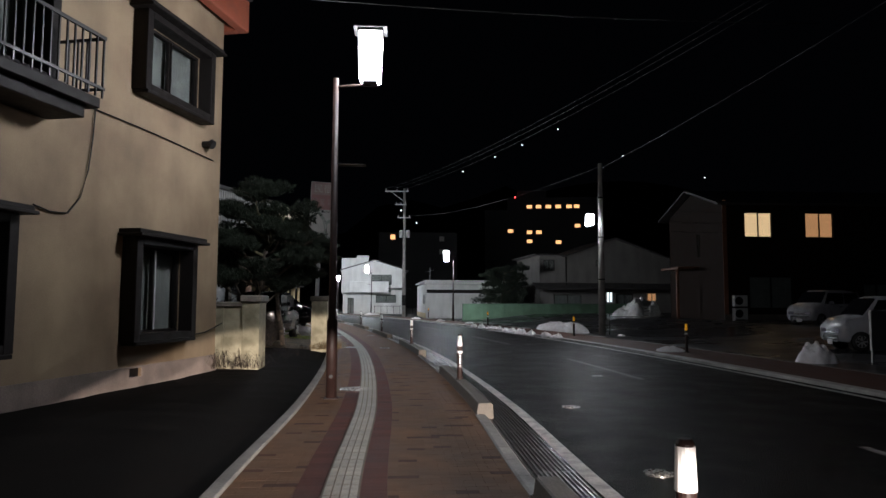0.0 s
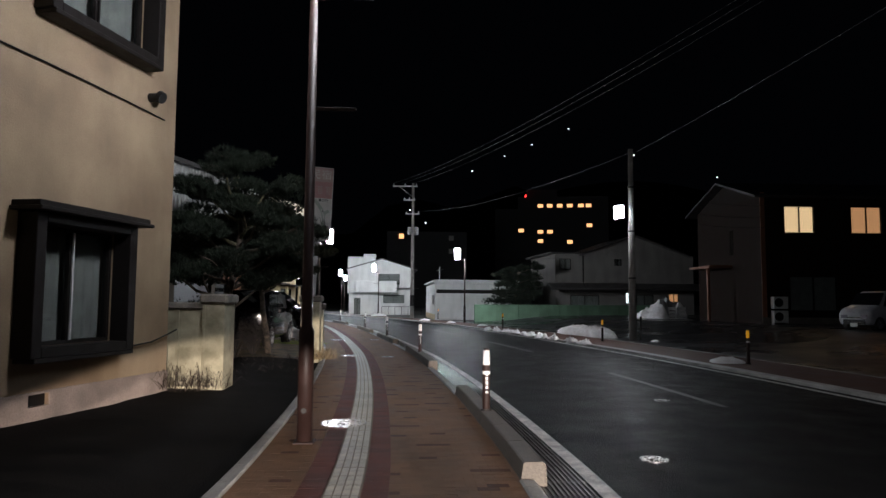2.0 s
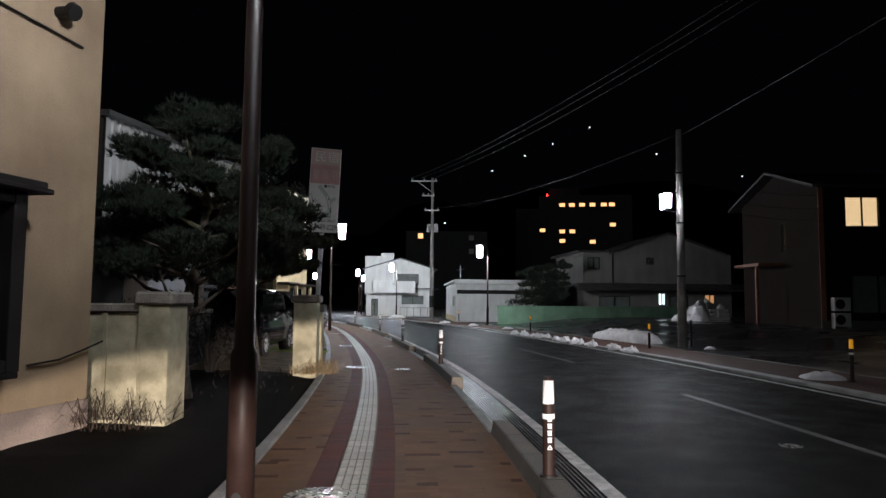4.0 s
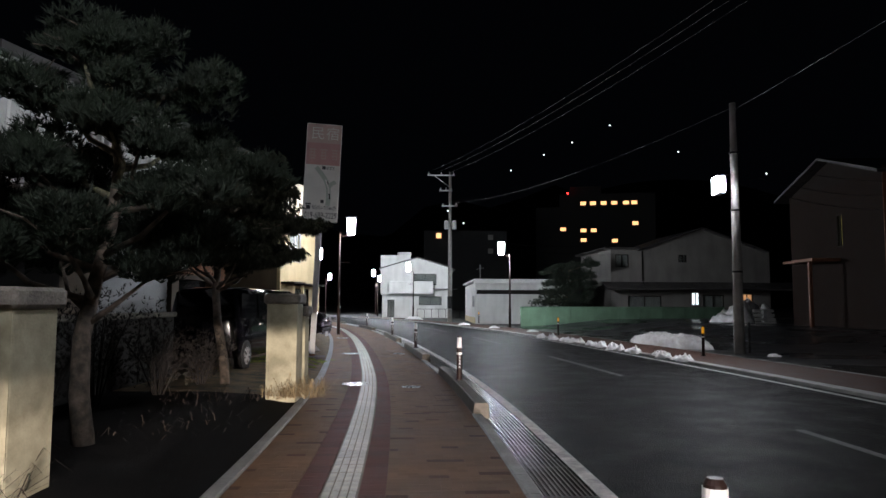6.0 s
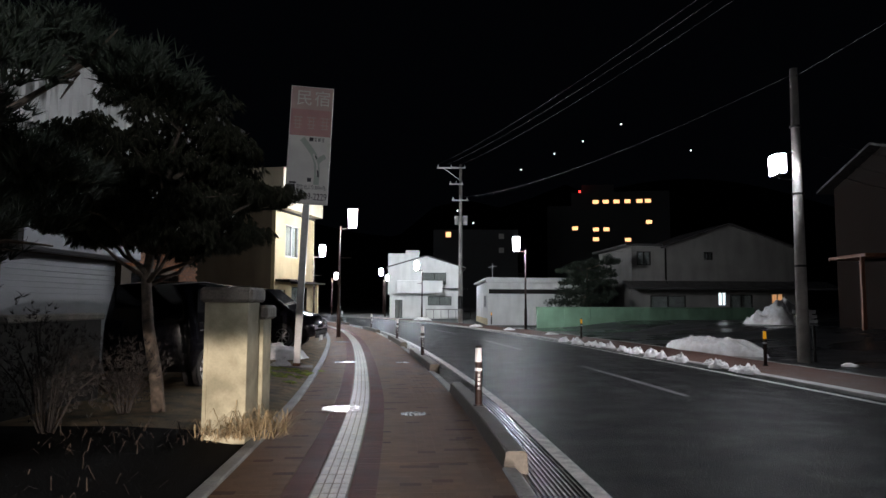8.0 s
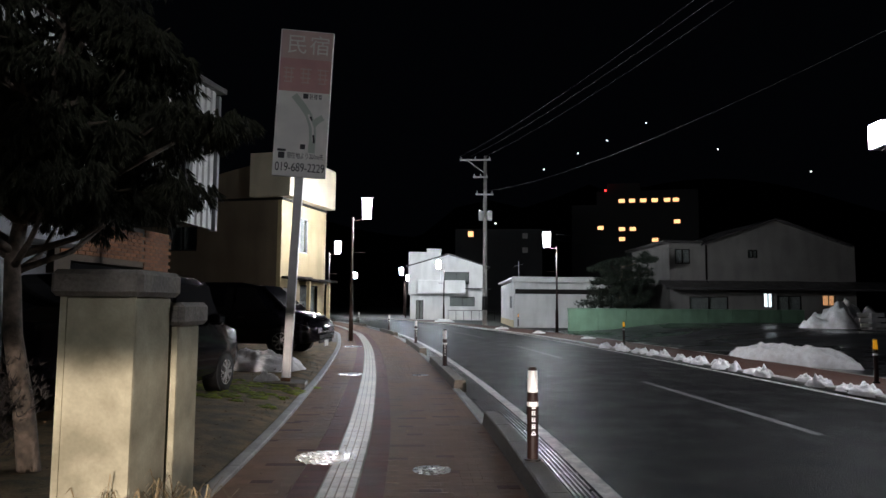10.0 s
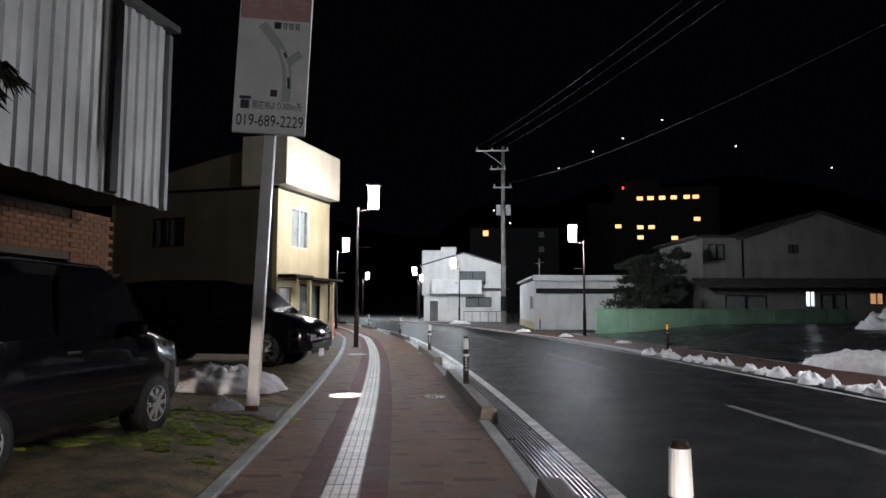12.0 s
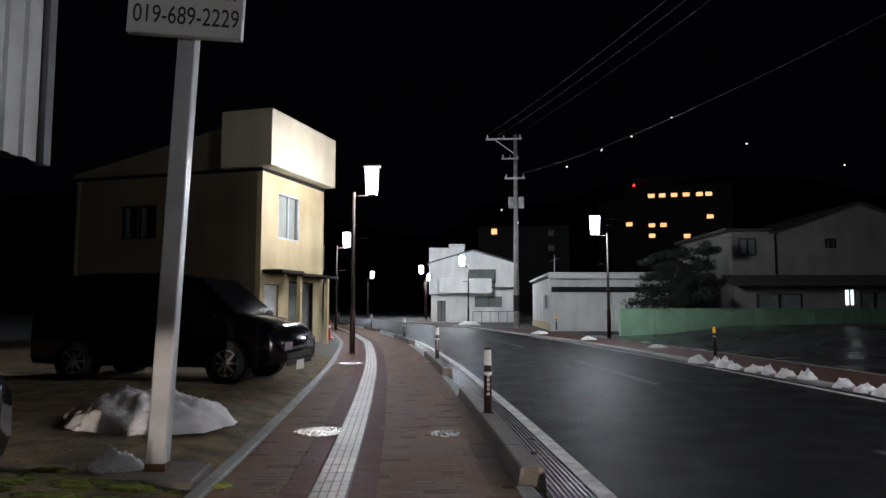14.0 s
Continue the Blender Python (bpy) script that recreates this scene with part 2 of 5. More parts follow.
M_WARMWIN2 = glow("lit_room_warm", (1.0, 0.64, 0.36), 1.1)
M_DIMWIN = glow("dim_lit_curtain", (0.75, 0.55, 0.10), 0.12)
M_COOLWIN = glow("lit_room_white", (0.92, 0.95, 1.0), 2.0)
M_HOTELWIN = glow("hotel_room_light", (1.0, 0.50, 0.22), 1.4)
M_HILL = mat("dark_wooded_hill", (0.012, 0.013, 0.012), 0.95, scale=0.03, fine=0.3, bump=0)
M_HOTEL = mat("hotel_concrete", (0.06, 0.06, 0.06), 0.85, scale=0.1, fine=2)
M_RED = glow("red_beacon", (1.0, 0.03, 0.03), 6.0)
M_ORANGECONE = mat("red_plastic", (0.6, 0.06, 0.03), 0.5)
M_WHITEPLASTIC = mat("white_plastic", (0.6, 0.6, 0.58), 0.5, vary=0.15)


# ---- mesh helpers ----
def box(bm, x0, x1, y0, y1, z0, z1, bevel=0.0, m=None):
    vs = [bm.verts.new((x, y, z)) for x in (x0, x1) for y in (y0, y1) for z in (z0, z1)]
    fs = [bm.faces.new([vs[i] for i in f]) for f in ((0, 1, 3, 2), (4, 6, 7, 5), (0, 4, 5, 1), (2, 3, 7, 6), (0, 2, 6, 4), (1, 5, 7, 3))]
    if bevel:
        es = list({e for f in fs for e in f.edges})
        r = bmesh.ops.bevel(bm, geom=es, offset=bevel, segments=1, affect="EDGES")
        vs = list({v for f in r["faces"] for v in f.verts} | {v for v in vs if v.is_valid})
    if m is not None:
        bmesh.ops.transform(bm, matrix=m, verts=vs)
    return vs


def tube(bm, points, radii, sides=10, caps=True):
    rings = []
    pts = [Vector(p) for p in points]
    if isinstance(radii, (int, float)):
        radii = [radii] * len(pts)
    for i, p in enumerate(pts):
        d = (pts[min(i + 1, len(pts) - 1)] - pts[max(i - 1, 0)]).normalized()
        a = d.cross(Vector((0, 0, 1)) if abs(d.z) < 0.95 else Vector((1, 0, 0))).normalized()
        b = d.cross(a)
        rings.append([bm.verts.new(p + radii[i] * (math.cos(2 * math.pi * k / sides) * a + math.sin(2 * math.pi * k / sides) * b)) for k in range(sides)])
    for r, s in zip(rings, rings[1:]):
        for k in range(sides):
            bm.faces.new((r[k], r[(k + 1) % sides], s[(k + 1) % sides], s[k]))
    if caps:
        bm.faces.new(rings[0])
        bm.faces.new(rings[-1][::-1])


def finish(bm, name, material, smooth=False):
    bmesh.ops.recalc_face_normals(bm, faces=bm.faces)
    me = bpy.data.meshes.new(name)
    bm.to_mesh(me)
    bm.free()
    me.materials.append(material)
    if smooth:
        for p in me.polygons:
            p.use_smooth = True
    return me


def part(name, bm, material, parent, label="", smooth=False):
    ob = new(name, finish(bm, name, material, smooth))
    ob.parent = parent
    if label:
        tagged(ob, label)
    return ob


def boxpart(name, parent, material, x0, x1, y0, y1, z0, z1, bevel=0.0, label=""):
    bm = bmesh.new()
    box(bm, x0, x1, y0, y1, z0, z1, bevel)
    return part(name, bm, material, parent, label)


def thing(name, m, label, category, group="", kind=""):
    ob = new(name)
    ob.matrix_world = m
    return tagged(ob, label, category, group, kind)


def solid(name, bm, material, label, category="", group="", kind="", smooth=False):
    return tagged(new(name, finish(bm, name, material, smooth)), label, category, group, kind)


def grid_wall(bm, length, height, thick, holes, z0=0.0):
    """An upright wall along x, outer face at y = 0, with openings (x0, x1, z0, z1) right through it."""
    xs = sorted({0.0, length, *[h[0] for h in holes], *[h[1] for h in holes]})
    zs = sorted({z0, height, *[h[2] for h in holes], *[h[3] for h in holes]})
    def full(i, j):
        if not (0 <= i < len(xs) - 1 and 0 <= j < len(zs) - 1):
            return False
        cx, cz = (xs[i] + xs[i + 1]) / 2, (zs[j] + zs[j + 1]) / 2
        return not any(h[0] < cx < h[1] and h[2] < cz < h[3] for h in holes)
    cache = {}
    def v(i, j, y):
        if (i, j, y) not in cache:
            cache[i, j, y] = bm.verts.new((xs[i], y, zs[j]))
        return cache[i, j, y]
    for i in range(len(xs) - 1):
        for j in range(len(zs) - 1):
            if not full(i, j):
                continue
            for y in (0.0, thick):
                bm.faces.new((v(i, j, y), v(i + 1, j, y), v(i + 1, j + 1, y), v(i, j + 1, y)))
            for di, dj, a, b in ((-1, 0, (i, j), (i, j + 1)), (1, 0, (i + 1, j), (i + 1, j + 1)), (0, -1, (i, j), (i + 1, j)), (0, 1, (i, j + 1), (i + 1, j + 1))):
                if not full(i + di, j + dj):
                    bm.faces.new((v(*a, 0.0), v(*b, 0.0), v(*b, thick), v(*a, thick)))


def placed(ob, m):
    ob.matrix_basis = m
    return ob


def window(parent, m, x0, x1, z0, z1, frame_mat, curtain, name="window", mullion=True, depth=0.12):
    """A sliding window in an opening: frame, panes and the curtain behind."""
    bm = bmesh.new()
    t = 0.05
    for a in ((x0, x0 + t, z0, z1), (x1 - t, x1, z0, z1), (x0 + t, x1 - t, z0, z0 + t), (x0 + t, x1 - t, z1 - t, z1)):
        box(bm, a[0], a[1], 0.02, depth, a[2], a[3])
    if mullion:
        c = (x0 + x1) / 2
        box(bm, c - 0.03, c + 0.03, 0.03, depth - 0.02, z0 + t, z1 - t)
    w = placed(part(name, bm, frame_mat, parent), m)
    bm = bmesh.new()
    box(bm, x0 + t, x1 - t, 0.06, 0.068, z0 + t, z1 - t)
    part("pane", bm, M_GLASS, w).visible_shadow = False
    bm = bmesh.new()
    n = max(4, int((x1 - x0) / 0.06))
    top = []
    for k in range(n + 1):
        x = x0 + t + (x1 - x0 - 2 * t) * k / n
        y = depth + 0.06 + 0.015 * math.sin(k * 2.1)
        top.append((bm.verts.new((x, y, z0)), bm.verts.new((x, y, z1))))
    for a, b in zip(top, top[1:]):
        bm.faces.new((a[0], b[0], b[1], a[1]))
    part("curtain", bm, curtain, w, smooth=True)
    return w


def text_mesh(body, size, width=None):
    cu = bpy.data.curves.new("lettering", "FONT")
    cu.body, cu.size, cu.align_x, cu.align_y = body, size, "CENTER", "CENTER"
    cu.extrude = 0.002
    ob = bpy.data.objects.new("lettering", cu)
    scene.collection.objects.link(ob)
    bpy.context.view_layer.update()
    me = bpy.data.meshes.new_from_object(ob.evaluated_get(bpy.context.evaluated_depsgraph_get()))
    bpy.data.objects.remove(ob)
    if width and len(me.vertices):
        xs = [v.co.x for v in me.vertices]
        k = width / max(max(xs) - min(xs), 1e-4)
        for v in me.vertices:
            v.co.x *= k
    return me


# ---- the line of the pavement: the middle of the tactile strip, x over y ----
KNOT_Y = (-30, -14, -2.75, 2.0, 8.0, 14.4, 19.4, 24.8, 31.5, 38.6, 42, 54, 62, 72, 85, 100, 120)
KNOT_X = (0.5, 0.0, -0.47, -0.56, -0.93, -1.57, -2.3, -3.2, -4.45, -6.0, -6.86, -10.7, -13.9, -18.8, -27, -40, -66)


def line_x(y):
    i = max(0, min(len(KNOT_Y) - 2, sum(k <= y for k in KNOT_Y) - 1))
    y0, y1 = KNOT_Y[i], KNOT_Y[i + 1]
    def slope(j):
        a, b = max(j - 1, 0), min(j + 1, len(KNOT_Y) - 1)
        return (KNOT_X[b] - KNOT_X[a]) / (KNOT_Y[b] - KNOT_Y[a])
    s, h = (y - y0) / (y1 - y0), y1 - y0
    return ((2 * s ** 3 - 3 * s * s + 1) * KNOT_X[i] + (s ** 3 - 2 * s * s + s) * h * slope(i)
            + (3 * s * s - 2 * s ** 3) * KNOT_X[i + 1] + (s ** 3 - s * s) * h * slope(i + 1))


LINE = [(line_x(-25), -25.0)]
while LINE[-1][1] < 112:
    x, y = LINE[-1]
    d = Vector((line_x(y + 0.1) - x, 0.1)).normalized()
    LINE.append((x + d.x * 0.05, y + d.y * 0.05))
S0 = next(i for i, p in enumerate(LINE) if p[1] >= 0) * 0.05


def along(s, u):
    """The place s metres along the line from y = 0, u metres to its right, and the line's direction there."""
    f = max(0.0, min((s + S0) / 0.05, len(LINE) - 2.001))
    i = int(f)
    a, b = Vector(LINE[i]), Vector(LINE[i + 1])
    j, k = max(i - 10, 0), min(i + 10, len(LINE) - 1)
    d = (Vector(LINE[k]) - Vector(LINE[j])).normalized()
    p = a.lerp(b, f - i) + u * Vector((d.y, -d.x))
    return p, d


def s_of(y):
    return next((i for i, p in enumerate(LINE) if p[1] >= y), len(LINE) - 1) * 0.05 - S0


def on_line(y, u, z=0.0, turn=0.0):
    p, d = along(s_of(y), u)
    return pose(p.x, p.y, z, 0, 0, math.degrees(math.atan2(d.y, d.x)) - 90 + turn)


def strip(bm, s0, s1, profile, step=0.5, closed=False):
    """A strip that follows the line; profile: (u, z) from left to right."""
    n = max(1, int(math.ceil((s1 - s0) / step)))
    rows = []
    for i in range(n + 1):
        s = s0 + (s1 - s0) * i / n
        rows.append([bm.verts.new((*along(s, u)[0], z)) for u, z in profile])
    m = len(profile)
    for a, b in zip(rows, rows[1:]):
        for k in range(m if closed else m - 1):
            bm.faces.new((a[k], a[(k + 1) % m], b[(k + 1) % m], b[k]))
    if closed:
        bm.faces.new(rows[0])
        bm.faces.new(rows[-1][::-1])


# ---- ground, road and pavements ----
bm = bmesh.new()
box(bm, -900, 900, -300, 1500, -0.6, -0.16)
ground = solid("ground", bm, M_FARGROUND, "dark winter ground reaching to the hills", "ground", kind="structure")

bm = bmesh.new()
strip(bm, -24, 120, [(1.6, -0.2), (1.6, -0.078), (2.1, -0.065), (5.65, -0.02), (8.6, -0.056), (8.6, -0.2)], 1.0)
road = solid("road", bm, M_ASPHALT, "dark wet asphalt two-lane road that bends away", "road", kind="structure")

def paint(name, s0, s1, u0, u1, z, label):
    bm = bmesh.new()
    strip(bm, s0, s1, [(u0, z), (u1, z + 0.001)], 0.5)
    o = part(name, bm, M_DASH if name == "centre_dash" else M_LINE, road, label)
    return o

paint("edge_line", -24, 120, 2.12, 2.27, -0.059, "worn white edge line")
paint("edge_line", -24, 45, 8.17, 8.29, -0.049, "worn white edge line")
for a, b in ((-17.0, -12.0), (-6.0, -1.2), (4.8, 9.6), (15.5, 20.85), (26.5, 31.8), (37.5, 43), (48.5, 54), (60, 65)):
    paint("centre_dash", s_of(a), s_of(b), 5.34, 5.46, -0.0155, "thin worn white dash")

pavement = thing("pavement", pose(0, 0, 0), "brown and red brick pavement with a pale tactile strip", "pavement", kind="structure")
bm = bmesh.new()
strip(bm, -24, 120, [(-1.05, -0.2), (-1.05, -0.006), (1.5, -0.006), (1.5, -0.2)], 1.0)
part("paver_bed", bm, M_JOINT, pavement)

far_walk = thing("pavement", pose(0, 0, 0), "wet brown pavement across the road with a low kerb", "pavement", kind="structure")
bm = bmesh.new()
strip(bm, -24, 75, [(8.73, -0.2), (8.73, 0.0), (10.7, 0.01), (10.7, -0.2)], 1.0)
part("surface", bm, M_PAVER_DARK, far_walk)
bm = bmesh.new()
strip(bm, -24, 75, [(8.5, -0.2), (8.5, 0.005), (8.53, 0.02), (8.73, 0.02), (8.73, -0.2)], 1.0)
part("kerb", bm, M_KERB, far_walk)
bm = bmesh.new()
strip(bm, -24, 40, [(10.7, -0.2), (10.7, 0.012), (10.82, 0.012), (10.82, -0.2)], 1.0)
part("kerb", bm, M_KERB, far_walk)

bm = bmesh.new()
strip(bm, -24, 47, [(10.82, -0.06), (13.5, -0.05), (16.0, 0.04), (18.5, 0.3), (20.0, 0.42), (40, 0.5)], 2.0)
lot = solid("parking_lot", bm, M_LOT, "dark wet asphalt car park beside the road", "car park", kind="structure")
def lot_line(x0, y0, x1, y1):
    bm = bmesh.new()
    d = Vector((x1 - x0, y1 - y0)).normalized() * 0.06
    bm.faces.new([bm.verts.new((x, y, -0.052)) for x, y in ((x0 - d.y, y0 + d.x), (x0 + d.y, y0 - d.x), (x1 + d.y, y1 - d.x), (x1 - d.y, y1 + d.x))])
    part("bay_line", bm, M_LINE, lot)
for k in range(6):
    lot_line(8.9 - 0.55 * k, 24.6 + 2.6 * k, 9.9 - 0.55 * k, 25.0 + 2.6 * k)

# the yards on the near side, a little above the pavement
us = (-1.05, -1.4, -1.9, -2.5, -3.2, -4.0, -5, -7, -12, -30)
# the first yard carries its shade in its surface colour
for first_row, last_row, surface, label in ((0, 104, M_DARKLOT, "asphalt forecourt of the cream house and garden, shade painted near black"), (104, 190, M_SOIL, "dark bare soil yard with moss and leaves")):
    bm = bmesh.new()
    rows = []
    for i in range(first_row, last_row + 1):
        row = []
        for k, u in enumerate(us):
            p = along(-22 + i * 0.33, u)[0]
            lift = min(max((p.y - 5.0) / 4.0, 0.0), 1.0)      # level before the house, raised in the yard
            h = (0.0, 0.07, 0.12, 0.15, 0.15, 0.15, 0.15, 0.15, 0.15, 0.15)[k] * (0.35 + 0.65 * lift)
            row.append(bm.verts.new((p.x, p.y, h + (0.018 * noise.noise((p.x * 2, p.y * 2, 0)) if 0 < k < 7 else 0))))
        rows.append(row)
    for a, b in zip(rows, rows[1:]):
        for k in range(len(us) - 1):
            bm.faces.new((a[k], a[k + 1], b[k + 1], b[k]))
    solid("yard", bm, surface, label, "ground", kind="structure")

bm = bmesh.new()
strip(bm, s_of(33.3), s_of(62), [(-1.06, 0.02), (-1.9, 0.16), (-3.4, 0.17)], 1.0)
solid("forecourt", bm, M_CONC, "pale concrete forecourt before the yellow house", "ground", kind="structure")


def patch(name, cx, cy, r, h, material, label, category, seed, z=0.15, sx=1.0, sy=1.0, kind="", rough=0.5, rings=9, seg=30, power=2.0):
    """A low heap with a ragged outline."""
    bm = bmesh.new()
    top = bm.verts.new((0, 0, h))
    prev = None
    for i in range(1, rings + 1):
        f = i / rings
        ring = []
        for k in range(seg):
            a = 2 * math.pi * k / seg
            wob = 1 + 0.28 * noise.noise((math.cos(a) * 1.3 + seed, math.sin(a) * 1.3, seed)) + 0.10 * noise.noise((math.cos(a) * 5 + seed, math.sin(a) * 5, 1))
            rr = r * f * wob
            zz = h * (1 - f ** power) * (1 + rough * noise.noise((math.cos(a) * f * 3 + seed, math.sin(a) * f * 3, 4))) + 0.22 * h * noise.noise((math.cos(a) * f * 8, math.sin(a) * f * 8, seed)) + 0.12 * h * noise.noise((math.cos(a) * f * 19, math.sin(a) * f * 19, seed))
            ring.append(bm.verts.new((rr * math.cos(a) * sx, rr * math.sin(a) * sy, max(zz, 0.0) if i < rings else -0.03)))
        if prev is None:
            for k in range(seg):
                bm.faces.new((top, ring[k], ring[(k + 1) % seg]))
        else:
            for k in range(seg):
                bm.faces.new((prev[k], ring[k], ring[(k + 1) % seg], prev[(k + 1) % seg]))
        prev = ring
    ob = solid(name, bm, material, label, category, kind=kind, smooth=True)
    ob.location = (cx, cy, z)
    return ob


# ---- the stained cream house ----
corner, back = Vector((-3.975, 6.2)), Vector((-4.825, 2.5))
wd = (back - corner).normalized()          # along the facade, away from the corner
house = thing("house", pose(corner.x, corner.y, 0.1, 0, 0, math.degrees(math.atan2(-wd.y, -wd.x))),
              "old cream rendered two-storey house with dark window boxes", "house")
L = 14.0   # facade length; local x = 0 at the far corner, negative towards the near end
WIN_LOW = (L - 2.97, L - 1.41, 0.85, 2.35)
WIN_HIGH = (L - 2.9, L - 0.95, 5.1, 6.25)
WIN_NEAR = (L - 8.4, L - 5.75, 0.85, 2.4)
WIN_BALC = (L - 7.5, L - 5.2, 4.5, 6.4)
VENT = (L - 2.85, L - 2.5, 0.12, 0.27)
bm = bmesh.new()
grid_wall(bm, L, 7.6, 0.2, [WIN_LOW, WIN_HIGH, WIN_NEAR, WIN_BALC, VENT], 0.3)
placed(part("wall", bm, M_CREAM, house, "stained cream render"), pose(-L, 0, 0))
bm = bmesh.new()
grid_wall(bm, L, 0.3, 0.2, [(VENT[0], VENT[1], 0.12, 0.27)], -0.1)
placed(part("plinth", bm, M_PLINTH, house, "dirty concrete plinth"), pose(-L, -0.025, 0))
boxpart("wall", house, M_CREAM, -0.2, 0.0, 0.2, 9.0, -0.1, 7.6)
boxpart("wall", house, M_CREAM, -L, -L + 0.2, 0.2, 9.0, -0.1, 7.6)
boxpart("wall", house, M_CREAM, -L + 0.2, -0.2, 8.8, 9.0, -0.1, 7.6)
boxpart("roof", house, M_ROOF, -L - 0.3, 0.3, -0.5, 9.2, 7.95, 8.1)
boxpart("fascia", house, M_REDTRIM, -L - 0.3, 0.32, -0.42, -0.2, 7.25, 7.95, 0.02, "faded red fascia")
boxpart("fascia", house, M_REDTRIM, 0.12, 0.32, -0.2, 9.0, 7.25, 7.95, 0.02)
boxpart("vent_grille", house, M_BLACKSTEEL, -2.85, -2.5, 0.05, 0.07, 0.12, 0.27)
M_OFF = pose(-L, 0, 0)
for hole in (WIN_LOW, WIN_HIGH, WIN_NEAR, WIN_BALC):
    w = window(house, M_OFF, *hole, M_DARKWOOD, M_CURTAIN)
    x0, x1, z0, z1 = hole
    for nm, q in (("jamb", (x0 - 0.16, x0, z0 - 0.12, z1 + 0.12)), ("jamb", (x1, x1 + 0.16, z0 - 0.12, z1 + 0.12)), ("sill", (x0, x1, z0 - 0.12, z0)), ("head", (x0, x1, z1, z1 + 0.12)), ("apron", (x0 - 0.13, x1 + 0.13, z0 - 0.18, z0 - 0.122))):
        boxpart(nm, w, M_DARKWOOD, q[0], q[1], -0.28 if nm != "apron" else -0.30, 0.0, q[2], q[3], 0.008, "dark brown projecting surround")
    bm = bmesh.new()
    box(bm, x0 - 0.3, x1 + 0.3, -0.45, 0.0, z1 + 0.12, z1 + 0.17, 0.01, None)
    box(bm, x0 - 0.27, x1 + 0.27, -0.40, 0.0, z1 + 0.17, z1 + 0.24, 0.01)
    part("hood", bm, M_DARKWOOD, w, "sloped dark hood")
    bm = bmesh.new()                       # pale sash stile
    box(bm, (x0 + x1) / 2 + 0.0, (x0 + x1) / 2 + 0.03, 0.0, 0.02, z0 + 0.05, z1 - 0.05)
    part("sash_stile", bm, M_GREYPAINT if hole is WIN_LOW else M_DARKWOOD, w)
# balcony below the upper near window
bx1 = -4.7
boxpart("balcony_rail", house, M_BLACKSTEEL, -8.5, bx1, -0.75, -0.71, 5.12, 5.17, 0, "black iron balcony rail")
boxpart("balcony_rail", house, M_BLACKSTEEL, -8.5, bx1, -0.75, -0.71, 4.39, 4.43)
boxpart("balcony_floor", house, M_DARKWOOD, -8.5, bx1 - 0.05, -0.72, -0.002, 4.12, 4.27, 0.01)
boxpart("balcony_beam", house, M_DARKWOOD, -8.5, bx1 - 0.2, -0.6, -0.002, 3.95, 4.118, 0.01)
for k in range(26):
    x = bx1 - 0.03 - k * 0.145
    boxpart("baluster", house, M_BLACKSTEEL, x - 0.012, x + 0.012, -0.742, -0.718, 4.27, 5.12)
for z in (4.41, 5.145):
    boxpart("balcony_side_rail", house, M_BLACKSTEEL, bx1 - 0.03, bx1, -0.708, -0.002, z - 0.02, z + 0.02)
for y in (-0.15, -0.3, -0.45, -0.6):
    boxpart("baluster", house, M_BLACKSTEEL, bx1 - 0.025, bx1 - 0.005, y - 0.012, y + 0.012, 4.43, 5.125)
# cable stapled across the facade, with a hanging loop, and the round vent cap
bm = bmesh.new()
tube(bm, [(-0.35 - 0.6 * k, -0.03, 4.30 + 0.004 * k + 0.05 * math.sin(k * 0.35)) for k in range(22)], 0.012, 6)
part("cable", bm, M_WIRE, house, "black cable across the wall")
bm = bmesh.new()
tube(bm, [(-3.95, -0.03, 4.35), (-3.98, -0.03, 3.9), (-4.05, -0.03, 3.4), (-4.2, -0.03, 2.95), (-4.45, -0.03, 2.68), (-4.8, -0.03, 2.66), (-5.1, -0.03, 2.72)], 0.012, 6)
part("cable", bm, M_WIRE, house)
bm = bmesh.new()
tube(bm, [(-0.7, 0.0, 4.56), (-0.7, -0.16, 4.56)], [0.07, 0.07], 12)
tube(bm, [(-0.7, -0.16, 4.57), (-0.7, -0.22, 4.54)], [0.10, 0.09], 14)
part("vent_cap", bm, M_BLACKSTEEL, house, "round black vent cap")
bm = bmesh.new()
tube(bm, [(-0.9, -0.03, 0.75), (-0.5, -0.05, 0.78), (-0.15, -0.05, 0.86), (0.1, -0.1, 0.95)], 0.012, 6)
part("cable", bm, M_WIRE, house)


# ---- gate walls and posts ----
def capped_post(m, w, d, h, label):
    ob = thing("gate_post", m, label, "gate post", "gate posts")
    boxpart("shaft", ob, M_PILLAR, -w / 2, w / 2, -d / 2, d / 2, -0.1, h - 0.16, 0.012)
    boxpart("capstone", ob, M_CAP, -w / 2 - 0.05, w / 2 + 0.05, -d / 2 - 0.05, d / 2 + 0.05, h - 0.16, h, 0.03, "weathered grey capstone")
    for x in (-w / 2 + 0.02, w / 2 - 0.02):
        boxpart("corner_strip", ob, M_PILLAR, x - 0.02, x + 0.02, -d / 2 - 0.008, -d / 2, 0.0, h - 0.16)
    return ob

